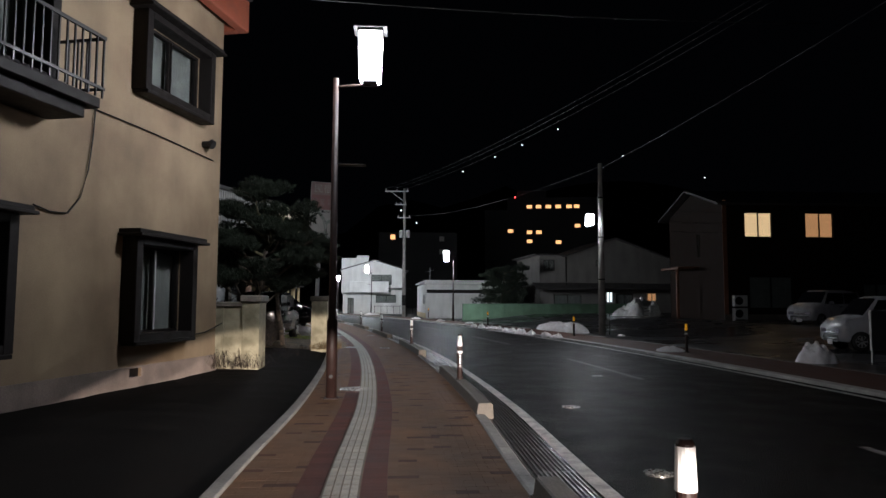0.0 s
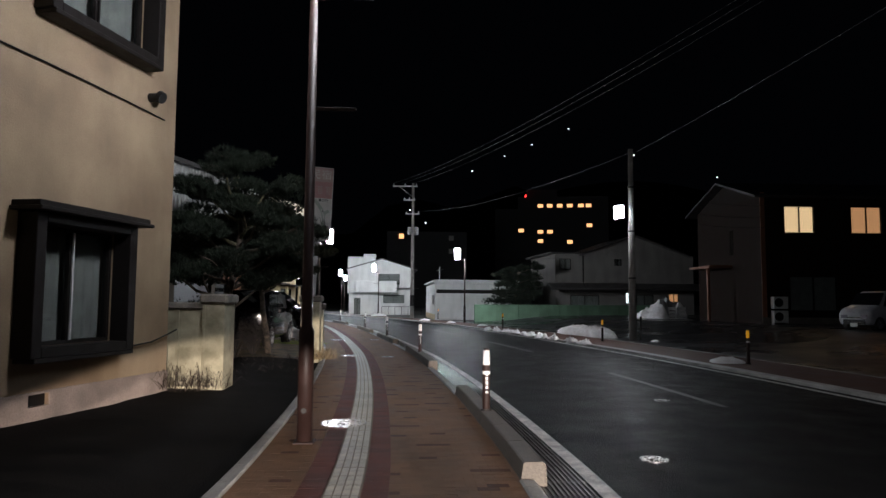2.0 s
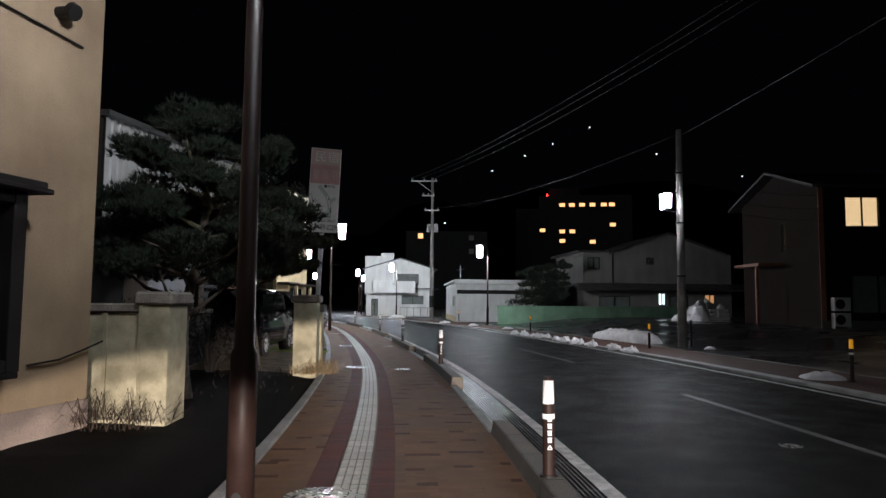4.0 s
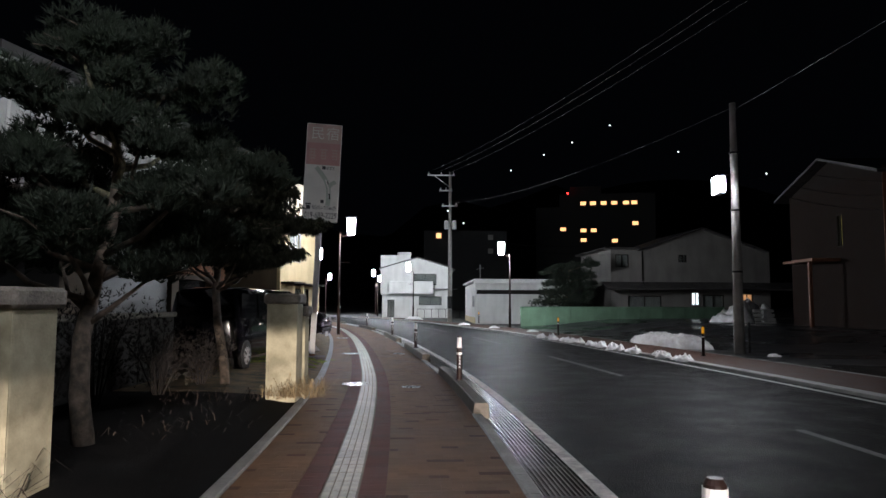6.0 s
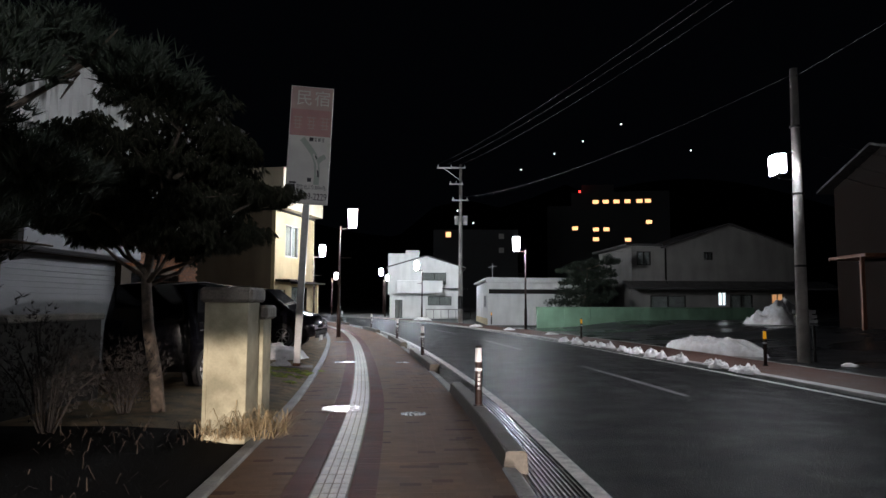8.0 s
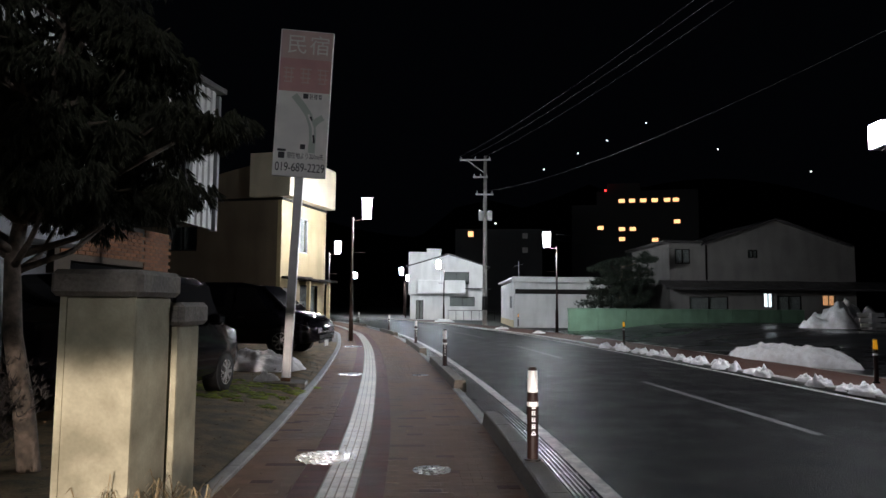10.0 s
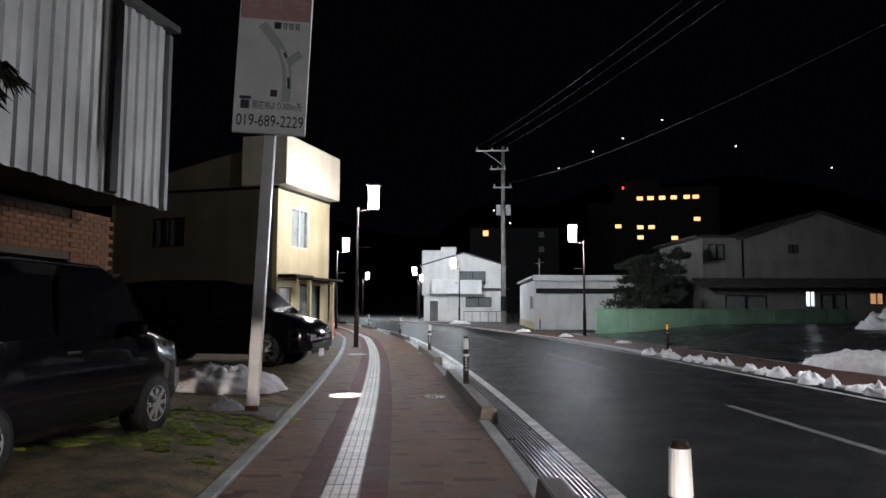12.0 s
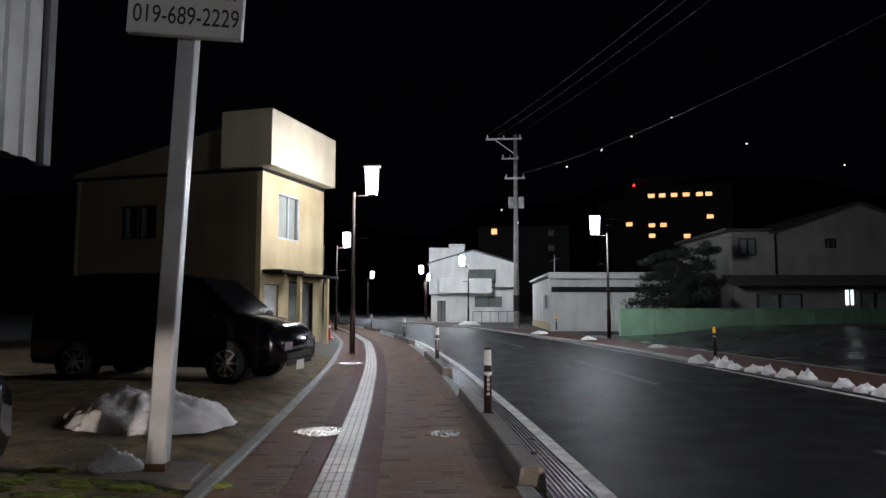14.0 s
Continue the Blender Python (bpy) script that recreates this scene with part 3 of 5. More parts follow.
capped_post(pose(-2.57, 11.98, 0.13, 0, 0, 3), 0.45, 0.5, 1.53, "stained pale square gate post with a weathered cap")
capped_post(pose(-2.52, 12.48, 0.13, 0, 0, 3), 0.36, 0.38, 1.34, "lower stained pale pier behind the gate post")
capped_post(pose(-3.26, 6.55, 0.13, 0, 0, -4), 0.36, 0.5, 1.5, "stained pale gate post at the end of a short wall")
gw = thing("garden_wall", pose(-3.76, 6.5, 0.13, 0, 0, -4), "short stained pale wall panel beside the house", "wall")
boxpart("panel", gw, M_PILLAR, -0.6, 0.32, -0.1, 0.1, -0.1, 1.25, 0.01)
boxpart("coping", gw, M_CAP, -0.62, 0.32, -0.15, 0.15, 1.25, 1.36, 0.02)
for x in (-0.55, -0.12, 0.29):
    boxpart("upright_rib", gw, M_PILLAR, x - 0.025, x + 0.025, -0.125, -0.1, 0.0, 1.25)
gw = thing("garden_wall", pose(-5.3, 10.6, 0.1), "low dark weathered concrete garden wall", "wall")
for k in range(5):
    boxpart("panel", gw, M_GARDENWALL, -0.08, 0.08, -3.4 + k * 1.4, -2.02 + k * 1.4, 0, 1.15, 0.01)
boxpart("coping", gw, M_CAP, -0.13, 0.13, -3.4, 3.6, 1.15, 1.24, 0.02)


# ---- trees ----
def tufts(bm, centre, radius, count, rnd, blade, droop, blades=12, flat=0.5):
    for _ in range(count):
        while True:
            v = Vector((rnd.uniform(-1, 1), rnd.uniform(-1, 1), rnd.uniform(-1, 1)))
            if 0.2 < v.length < 1:
                break
        p = Vector(centre) + Vector((v.x * radius, v.y * radius, v.z * radius * flat))
        axis = Vector((v.x * 0.7, v.y * 0.7, 0.75 if not droop else -0.9)).normalized()
        for _ in range(blades):
            d = (axis + Vector((rnd.uniform(-1, 1), rnd.uniform(-1, 1), rnd.uniform(-0.8, 0.8))) * (0.85 if not droop else 0.45)).normalized() * blade * rnd.uniform(0.7, 1.25)
            side = d.cross(Vector((rnd.uniform(-1, 1), rnd.uniform(-1, 1), rnd.uniform(-1, 1)))).normalized() * blade * (0.055 if not droop else 0.09)
            bm.faces.new((bm.verts.new(p - side), bm.verts.new(p + side), bm.verts.new(p + d)))


def tree(m, height, lean, pads, needle, seed, label, blade=0.14, droop=False, lichen=False, density=1.0, trunk_r=0.15, flat=0.42):
    rnd = random.Random(seed)
    ob = thing("tree", m, label, "tree", "garden trees")
    pts = [(lean[0] * f ** 1.3 * height + 0.12 * math.sin(f * 7 + seed), lean[1] * f * height + 0.10 * math.cos(f * 6 + seed) - 0.1, f * height - 0.15 * (f == 0)) for f in (0, 0.12, 0.26, 0.4, 0.55, 0.7, 0.85, 1.0)]
    bm = bmesh.new()
    radii = [trunk_r * (1 - 0.8 * i / 7) for i in range(8)]
    tube(bm, pts[:6], radii[:6], 9)
    part("trunk", bm, M_BARK, ob, "gnarled bark", True)
    bm = bmesh.new()
    tube(bm, pts[5:], radii[5:], 9)
    part("trunk_top", bm, M_LICHEN if lichen else M_BARK, ob, "pale lichened bark" if lichen else "", True)
    crown = bmesh.new()
    for (x, y, z, r) in pads:
        f = min(max(z / height - 0.12, 0.1), 0.95)
        i = min(int(f * 7), 6)
        a = Vector(pts[i]).lerp(Vector(pts[i + 1]), f * 7 - i)
        b = Vector((x, y, z))
        mid = a.lerp(b, 0.5) + Vector((0.1 * rnd.uniform(-1, 1), 0.1 * rnd.uniform(-1, 1), -0.12))
        bm = bmesh.new()
        tube(bm, [a, mid, b], [trunk_r * 0.38, trunk_r * 0.26, trunk_r * 0.1], 6)
        part("limb", bm, M_LICHEN if lichen and z > 3 else M_BARK, ob, smooth=True)
        bm = bmesh.new()
        for _ in range(5):
            e = b + Vector((rnd.uniform(-1, 1), rnd.uniform(-1, 1), rnd.uniform(-0.3, 0.4))) * r * 0.8
            tube(bm, [b.lerp(mid, 0.3), b.lerp(e, 0.5), e], [0.018, 0.012, 0.005], 4)
        part("twig", bm, M_BARK, ob)
        for _ in range(7):
            c = b + Vector((rnd.uniform(-1, 1) * r * 0.75, rnd.uniform(-1, 1) * r * 0.75, rnd.uniform(-0.35, 0.35) * r * flat * 2))
            tufts(crown, c, r * rnd.uniform(0.35, 0.6), int(34 * density), rnd, blade, droop, flat=flat + 0.1)
    part("crown", crown, needle, ob, "dark evergreen foliage")
    return ob

rnd = random.Random(11)
pads = [(0.15, -0.1, 4.05, 0.6)] + [((0.5 + 0.35 * (k % 3)) * (1.25 - k / 30) * math.cos(k * 2.4), (0.5 + 0.3 * (k % 3)) * math.sin(k * 2.4), 1.75 + 0.14 * k, rnd.uniform(0.42, 0.68)) for k in range(16)] + [(-1.1, -0.3, 2.0, 0.6), (-0.8, 0.5, 2.6, 0.6), (0.75, 0.3, 2.2, 0.55), (-1.2, 0.2, 2.9, 0.55), (0.6, -0.5, 3.0, 0.5), (-0.6, -0.3, 3.6, 0.55)]
tree(pose(-3.55, 8.35, 0.12), 4.0, (0.02, -0.02), pads, M_NEEDLE, 3, "dark pruned garden pine with a pale lichened trunk", blade=0.12, lichen=True, density=1.9, trunk_r=0.11, flat=0.36)
rnd = random.Random(12)
pads = [(-0.45, 0.0, 4.1, 0.5), (0.45, -0.1, 3.8, 0.5), (1.45, -0.2, 2.75, 0.36), (0.95, -0.3, 3.35, 0.45), (-0.9, -0.4, 3.5, 0.5), (-1.2, -0.2, 2.9, 0.5)]
for z, reach, n in ((2.3, 1.05, 7), (2.7, 1.15, 7), (3.1, 1.0, 6), (3.5, 0.7, 5)):
    for k in range(n):
        a = 6.283 * k / n + z * 2
        pads.append((reach * rnd.uniform(0.75, 1.05) * math.cos(a) - 0.1, reach * rnd.uniform(0.6, 0.9) * math.sin(a), z + rnd.uniform(-0.15, 0.15), rnd.uniform(0.42, 0.58)))
tree(pose(-3.95, 13.2, 0.12), 4.2, (0.02, -0.02), pads, M_CEDAR, 8, "broad layered dark evergreen garden tree", blade=0.10, droop=True, density=2.0, flat=0.42, trunk_r=0.09)


def shrub(x, y, spread, height, seed, label):
    """A dense twiggy bush: stems from one foot and small dark leaves."""
    rnd = random.Random(seed)
    ob = thing("shrub", pose(x, y, 0.12), label, "shrub", "garden shrubs")
    leaves = bmesh.new()
    for k in range(11):
        a = rnd.uniform(0, 6.283)
        q = spread * rnd.uniform(0.2, 0.9)
        tip = Vector((q * math.cos(a), q * math.sin(a), height * rnd.uniform(0.45, 0.95)))
        bm = bmesh.new()
        tube(bm, [(0.03 * math.cos(a), 0.03 * math.sin(a), -0.05), tip * 0.5 + Vector((0, 0, 0.1)), tip], [0.014, 0.01, 0.004], 5)
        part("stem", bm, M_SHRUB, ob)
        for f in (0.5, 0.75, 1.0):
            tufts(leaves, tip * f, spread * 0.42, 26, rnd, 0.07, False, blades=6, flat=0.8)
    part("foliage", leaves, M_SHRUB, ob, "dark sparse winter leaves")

for x, y, spread, height, seed in ((-4.5, 8.9, 0.75, 1.35, 41), (-4.6, 10.3, 0.8, 1.5, 42), (-4.35, 11.6, 0.7, 1.2, 43), (-4.2, 12.9, 0.5, 0.9, 45)):
    shrub(x, y, spread, height, seed, "dark reddish brown garden shrub before the low wall")


# ---- corrugated building with a brick corner ----
cb = thing("workshop", pose(-5.5, 12.93, 0.1), "white corrugated steel workshop over a brick ground floor", "building")
bm = bmesh.new()
def corrugated(bm, n, pitch, depth, z0, z1):
    prof = []
    for k in range(-14, n):
        y = k * pitch
        prof += [(0.0, y), (0.0, y + pitch * 0.42), (-depth, y + pitch * 0.5), (-depth, y + pitch * 0.92)]
    vs = [(bm.verts.new((x, y, z0)), bm.verts.new((x, y, z1 + 0.085 * (y - 7.5)))) for x, y in prof]
    for a, b in zip(vs, vs[1:]):
        bm.faces.new((a[0], b[0], b[1], a[1]))
corrugated(bm, 30, 0.25, 0.035, 2.75, 5.42)
part("corrugated_cladding", bm, M_CORR, cb, "white corrugated steel")
for nm, m, x0, y0, x1, y1, lo, hi in (("upper_wall", M_GARDENWALL, -4.5, -3.5, -0.05, 7.5, None, 0.0), ("roof", M_ROOF, -4.7, -3.65, 0.12, 7.65, 0.01, 0.11)):
    bm = bmesh.new()
    top = lambda y: 5.40 + 0.085 * (y - 7.5)
    vs = [bm.verts.new((x, y, 2.8 if q is None else top(y) + q)) for q in (lo, hi) for x, y in ((x0, y0), (x1, y0), (x1, y1), (x0, y1))]
    for f in ((0, 1, 2, 3), (4, 5, 6, 7), (0, 1, 5, 4), (1, 2, 6, 5), (2, 3, 7, 6), (3, 0, 4, 7)):
        bm.faces.new([vs[k] for k in f])
    part(nm, bm, m, cb)
boxpart("corner_trim", cb, M_SHUTTER, -0.1, 0.03, 7.5, 7.6, 2.73, 5.355)
boxpart("drainpipe", cb, M_BLACKSTEEL, 0.0, 0.07, 6.05, 6.25, 2.76, 5.28, 0.02)
bm = bmesh.new()
grid_wall(bm, 8.2, 2.72, 0.25, [(1.2, 4.6, -0.2, 2.15), (5.0, 7.2, 0.0, 2.0)], -0.05)
placed(part("lower_wall", bm, M_MORTAR, cb), pose(-1.2, 0, 0, 0, 0, 90))
shutter = boxpart("roller_shutter", cb, M_SHUTTER, -1.36, -1.34, 1.22, 4.58, 0, 2.16, 0, "grey slatted roller shutter")
for k in range(24):
    boxpart("slat", shutter, M_SHUTTER, -1.34, -1.31 + 0.012 * (k % 2), 1.22, 4.58, k * 0.09, k * 0.09 + 0.082)
boxpart("shutter_box", cb, M_SHUTTER, -1.2, -0.85, 1.1, 4.7, 2.16, 2.6, 0.05)
boxpart("door_pane", cb, M_CARGLASS, -1.38, -1.36, 5.03, 7.17, 0.0, 1.98)
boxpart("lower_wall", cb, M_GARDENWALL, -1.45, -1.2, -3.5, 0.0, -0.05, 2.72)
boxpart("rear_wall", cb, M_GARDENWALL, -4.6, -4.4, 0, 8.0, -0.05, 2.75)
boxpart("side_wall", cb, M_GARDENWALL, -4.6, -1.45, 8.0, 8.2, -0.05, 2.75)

# ---- yellow house ----
yh = thing("house", pose(-8.55, 34.5, 0.1, 0, 0, math.degrees(math.atan2(4.1, 0.8))), "yellow cream two-storey house with a pale parapet", "house")
# local x runs along the street face, +y into the house
YL = 4.2
bm = bmesh.new()
YH = [(1.0, 2.4, 3.5, 5.0), (0.25, 1.1, 0.0, 2.0), (1.75, 3.5, 0.0, 2.15)]
grid_wall(bm, YL, 5.6, 0.18, YH, -0.1)
part("wall", bm, M_YELLOW, yh, "yellow cream render")
window(yh, pose(0, 0, 0), *YH[0], M_GREYPAINT, M_PALECURTAIN)
window(yh, pose(0, 0, 0), *YH[2], M_DARKWOOD, M_CURTAIN, name="sliding_door")
boxpart("door", yh, M_GREYPAINT, 0.27, 1.08, 0.06, 0.1, 0.0, 1.98)
bm = bmesh.new()
box(bm, 0.1, 1.5, -0.7, 0.0, 2.35, 2.45, 0.01)
part("canopy", bm, M_DARKWOOD, yh)
bm = bmesh.new()
box(bm, 1.6, 4.3, -0.6, 0.0, 2.3, 2.4, 0.01)
part("canopy", bm, M_DARKWOOD, yh)
for x in (1.62, 3.6):
    boxpart("post", yh, M_YELLOW, x, x + 0.13, -0.5, -0.37, 0, 2.3)
boxpart("trim", yh, M_DARKWOOD, -0.05, YL, -0.05, -0.002, 5.52, 5.62)
boxpart("parapet", yh, M_PARAPET, -0.25, YL, -0.45, 1.35, 5.64, 7.42, 0.015, "pale rendered parapet")
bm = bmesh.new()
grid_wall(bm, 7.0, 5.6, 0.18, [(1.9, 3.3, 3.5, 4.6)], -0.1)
placed(part("wall", bm, M_YELLOWSIDE, yh, "brownish side wall with shade painted into its colour"), pose(0, 7.18, 0, 0, 0, -90))
window(yh, pose(0, 7.18, 0, 0, 0, -90), 1.9, 3.3, 3.5, 4.6, M_DARKWOOD, M_CURTAIN)
boxpart("trim", yh, M_DARKWOOD, -0.05, -0.002, 0.0, 7.2, 5.52, 5.62)
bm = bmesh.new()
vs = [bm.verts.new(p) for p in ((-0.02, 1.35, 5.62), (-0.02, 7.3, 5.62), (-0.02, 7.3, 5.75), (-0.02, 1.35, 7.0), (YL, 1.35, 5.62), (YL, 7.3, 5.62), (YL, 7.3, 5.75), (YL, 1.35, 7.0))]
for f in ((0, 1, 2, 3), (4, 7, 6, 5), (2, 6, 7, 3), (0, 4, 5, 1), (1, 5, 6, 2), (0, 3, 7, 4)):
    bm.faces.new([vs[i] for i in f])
# gable takes the same shade-darkened colour as the side wall
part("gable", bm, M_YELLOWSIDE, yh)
boxpart("wall", yh, M_YELLOW, 0.0, YL, 7.0, 7.18, -0.1, 5.6)
boxpart("wall", yh, M_YELLOW, YL - 0.18, YL, 0.18, 7.0, -0.1, 5.6)
nh = thing("house", pose(-8.25, 39.6, 0.1, 0, 0, 110), "narrow dim house with a balcony beside the yellow one", "house")
boxpart("wall", nh, M_WHITEWALL, 0.0, 8.0, 0.4, 7.0, -0.1, 5.2)
boxpart("roof", nh, M_ROOF, -0.2, 8.2, 0.0, 7.2, 5.2, 5.35)
boxpart("balcony", nh, M_BLACKSTEEL, 0.3, 4.0, -0.3, 0.4, 2.7, 3.7, 0.02)
boxpart("awning", nh, M_WHITEPLASTIC, 0.2, 3.5, -0.5, 0.4, 2.3, 2.42, 0.02)
for k in range(3):
    boxpart("window", nh, M_CARGLASS, 0.6 + 2.4 * k, 2.0 + 2.4 * k, 0.38, 0.4, 0.6, 1.9)


# ---- street lamps ----
def lantern(parent, x, z, lit):
    """A tall lit box in a slim frame with a shallow winged cap, hung at x beside the pole."""
    bm = bmesh.new()
    rings = []
    for dz, w in ((-0.40, 0.14), (-0.37, 0.165), (0.34, 0.185), (0.38, 0.16)):
        rings.append([bm.verts.new((x + sx * w, sy * w, z + dz)) for sx, sy in ((-1, -1), (1, -1), (1, 1), (-1, 1))])
    for p, q in zip(rings, rings[1:]):
        for k in range(4):
            bm.faces.new((p[k], p[(k + 1) % 4], q[(k + 1) % 4], q[k]))
    bm.faces.new(rings[0])
    bm.faces.new(rings[-1])
    part("lamp_panel", bm, lit, parent, "glowing white lamp panel")
    bm = bmesh.new()
    box(bm, x - 0.27, x + 0.27, -0.22, 0.22, z + 0.43, z + 0.46, 0.01)
    box(bm, x - 0.2, x + 0.2, -0.18, 0.18, z + 0.385, z + 0.43, 0.01)
    part("lamp_cap", bm, M_BLACKSTEEL, parent)
    boxpart("lamp_foot", parent, M_BLACKSTEEL, x - 0.12, x + 0.12, -0.12, 0.12, z - 0.45, z - 0.405, 0.01)

def street_lamp(x, y, side, h=5.35, z=0.0, turn=0.0, lit=M_LAMP, label="tall brown steel street lamp with a lit box lantern"):
    ob = thing("street_lamp", pose(x, y, z, 0, 0, turn), label, "street lamp", "street lamps")
    bm = bmesh.new()
    tube(bm, [(0, 0, -0.1), (0, 0, 1.2), (0, 0, 1.25), (0, 0, h - 0.36)], [0.085, 0.085, 0.062, 0.045], 16)
    part("pole", bm, M_BROWNSTEEL, ob, smooth=True)
    bm = bmesh.new()
    tube(bm, [(0, 0, h - 0.5), (side * 0.3, 0, h - 0.47), (side * 0.55, 0, h - 0.44)], 0.024, 8)
    part("arm", bm, M_BROWNSTEEL, ob)
    boxpart("bracket", ob, M_BROWNSTEEL, min(0, side * 0.5), max(0, side * 0.5), -0.015, 0.015, h - 1.79, h - 1.75, 0.004)
    bm = bmesh.new()
    box(bm, -0.11, 0.11, -0.11, 0.11, -0.02, 0.02, 0.005)
    part("base_plate", bm, M_BROWNSTEEL, ob)
    bm = bmesh.new()
    tube(bm, [(0.0, -0.084, 0.35), (0.0, -0.089, 0.35)], 0.03, 10)
    part("inspection_plate", bm, M_BLACKSTEEL, ob)
    lantern(ob, side * 0.55, h, lit)
    return ob

street_lamp(-1.148, 2.534, 1, 5.45, lit=M_LAMP_NEAR)
street_lamp(-5.69, 34.67, 1, 5.28, turn=10, lit=M_LAMP_MID)
street_lamp(-10.95, 53.0, 1, 5.25, turn=16)
street_lamp(-18.4, 97, 1, 5.2)
street_lamp(-9.9, 87, -1, 5.3)
street_lamp(-12.2, 104, 1, 5.2)
street_lamp(-4.45, 72, -1, 5.25)
street_lamp(3.49, 45.65, -1, 5.1)

cp = thing("lamp_pole", pose(9.15, 23.67, -0.05), "round concrete pole carrying a lit lantern and cables", "street lamp")
bm = bmesh.new()
tube(bm, [(0, 0, -0.1), (0, 0, 8.2)], [0.17, 0.10], 16)
part("pole", bm, M_CONCPOLE, cp, smooth=True)
housing = bmesh.new()                  # a floodlight turned to the road
box(housing, -0.62, -0.40, -0.26, 0.26, 5.15, 5.75, 0.02)
part("lamp_housing", housing, M_BLACKSTEEL, cp)
flood = bmesh.new()
box(flood, -0.665, -0.625, -0.23, 0.23, 5.18, 5.72, 0.01)
part("lamp_panel", flood, M_LAMP_FLOOD, cp, "dazzling white floodlight panel")
flood = bmesh.new()
box(flood, -0.60, -0.42, -0.29, -0.264, 5.2, 5.7, 0.01)
part("lamp_side_panel", flood, M_LAMP, cp, "glowing white side of the lantern")
bm = bmesh.new()
tube(bm, [(0, 0, 5.0), (-0.5, 0, 5.1)], 0.025, 8)
tube(bm, [(0, 0, 5.8), (-0.5, 0, 5.8)], 0.025, 8)
part("arm", bm, M_BLACKSTEEL, cp)
for z in (2.6, 4.6, 6.5):
    bm = bmesh.new()
    tube(bm, [(0, 0, z), (0, 0, z + 0.06)], [0.16, 0.16], 16)
    part("band", bm, M_BLACKSTEEL, cp)
bm = bmesh.new()
tube(bm, [(0.42, 0.25, -0.1), (0.42, 0.25, 1.0)], 0.04, 10)
part("guard_post", bm, M_BLACKSTEEL, cp)

up = thing("utility_pole", pose(-0.53, 58.15, -0.1), "tall concrete utility pole with crossarms and a transformer", "utility pole")
bm = bmesh.new()
tube(bm, [(0, 0, -0.1), (0, 0, 12.65)], [0.19, 0.11], 14)
part("pole", bm, M_CONCPOLE, up, smooth=True)
for z, a, b in ((12.3, -1.9, 0.4), (11.0, -0.9, 0.2), (9.7, -0.7, 0.6)):
    boxpart("crossarm", up, M_GREYPAINT, a, b, -0.2, -0.1, z, z + 0.1)
    for x in (a + 0.1, (a + b) / 2, b - 0.1):
        bm = bmesh.new()
        tube(bm, [(x, -0.15, z + 0.1), (x, -0.15, z + 0.3)], [0.05, 0.03], 8)
        part("insulator", bm, M_WHITEPLASTIC, up)
bm = bmesh.new()
tube(bm, [(-0.1, -0.1, 11.4), (-1.3, -0.15, 12.3)], 0.03, 6)
part("brace", bm, M_GREYPAINT, up)
for x in (-0.3, 0.35):
    bm = bmesh.new()
    tube(bm, [(x, -0.2, 7.8), (x, -0.2, 8.5)], 0.18, 12)
    part("transformer", bm, M_GREYPAINT, up)
bm = bmesh.new()
tube(bm, [(0, 0, 1.2), (0, 0, 2.2)], [0.2, 0.195], 14)
part("marker_sleeve", bm, M_BLACKSTEEL, up)


def cable(a, b, sag, r=0.012):
    bm = bmesh.new()
    tube(bm, [Vector(a).lerp(Vector(b), k / 16) - Vector((0, 0, sag * 4 * (k / 16) * (1 - k / 16))) for k in range(17)], r, 5)
    solid("power_cable", bm, M_WIRE, "black overhead power cable", "cable", "overhead cables")
for i, x in enumerate((-1.9, -1.1, 0.0)):
    cable((x - 0.53, 58.0, 12.5), (13 + i * 0.8, 5, 11.5 + 0.3 * i), 1.0, 0.011)
cable((-0.53, 58.0, 9.9), (9.15, 23.67, 8.0), 0.7, 0.010)
cable((9.15, 23.67, 7.9), (11, -20, 9), 0.6, 0.009)
cable((9.15, 23.67, 6.3), (19.2, 31.2, 6.9), 0.2, 0.009)
cable((9.15, 23.67, 5.9), (19.2, 31.2, 6.3), 0.3, 0.009)
cable((9.15, 23.67, 5.5), (19.2, 31.2, 5.7), 0.3, 0.009)
cable((3.49, 45.65, 5.4), (13, 57, 6.4), 0.2, 0.009)
cable((3.49, 45.65, 5.1), (13, 57, 5.6), 0.2, 0.009)
cable((-6, 3.2, 7.0), (11, 9, 9.0), 0.2, 0.014)


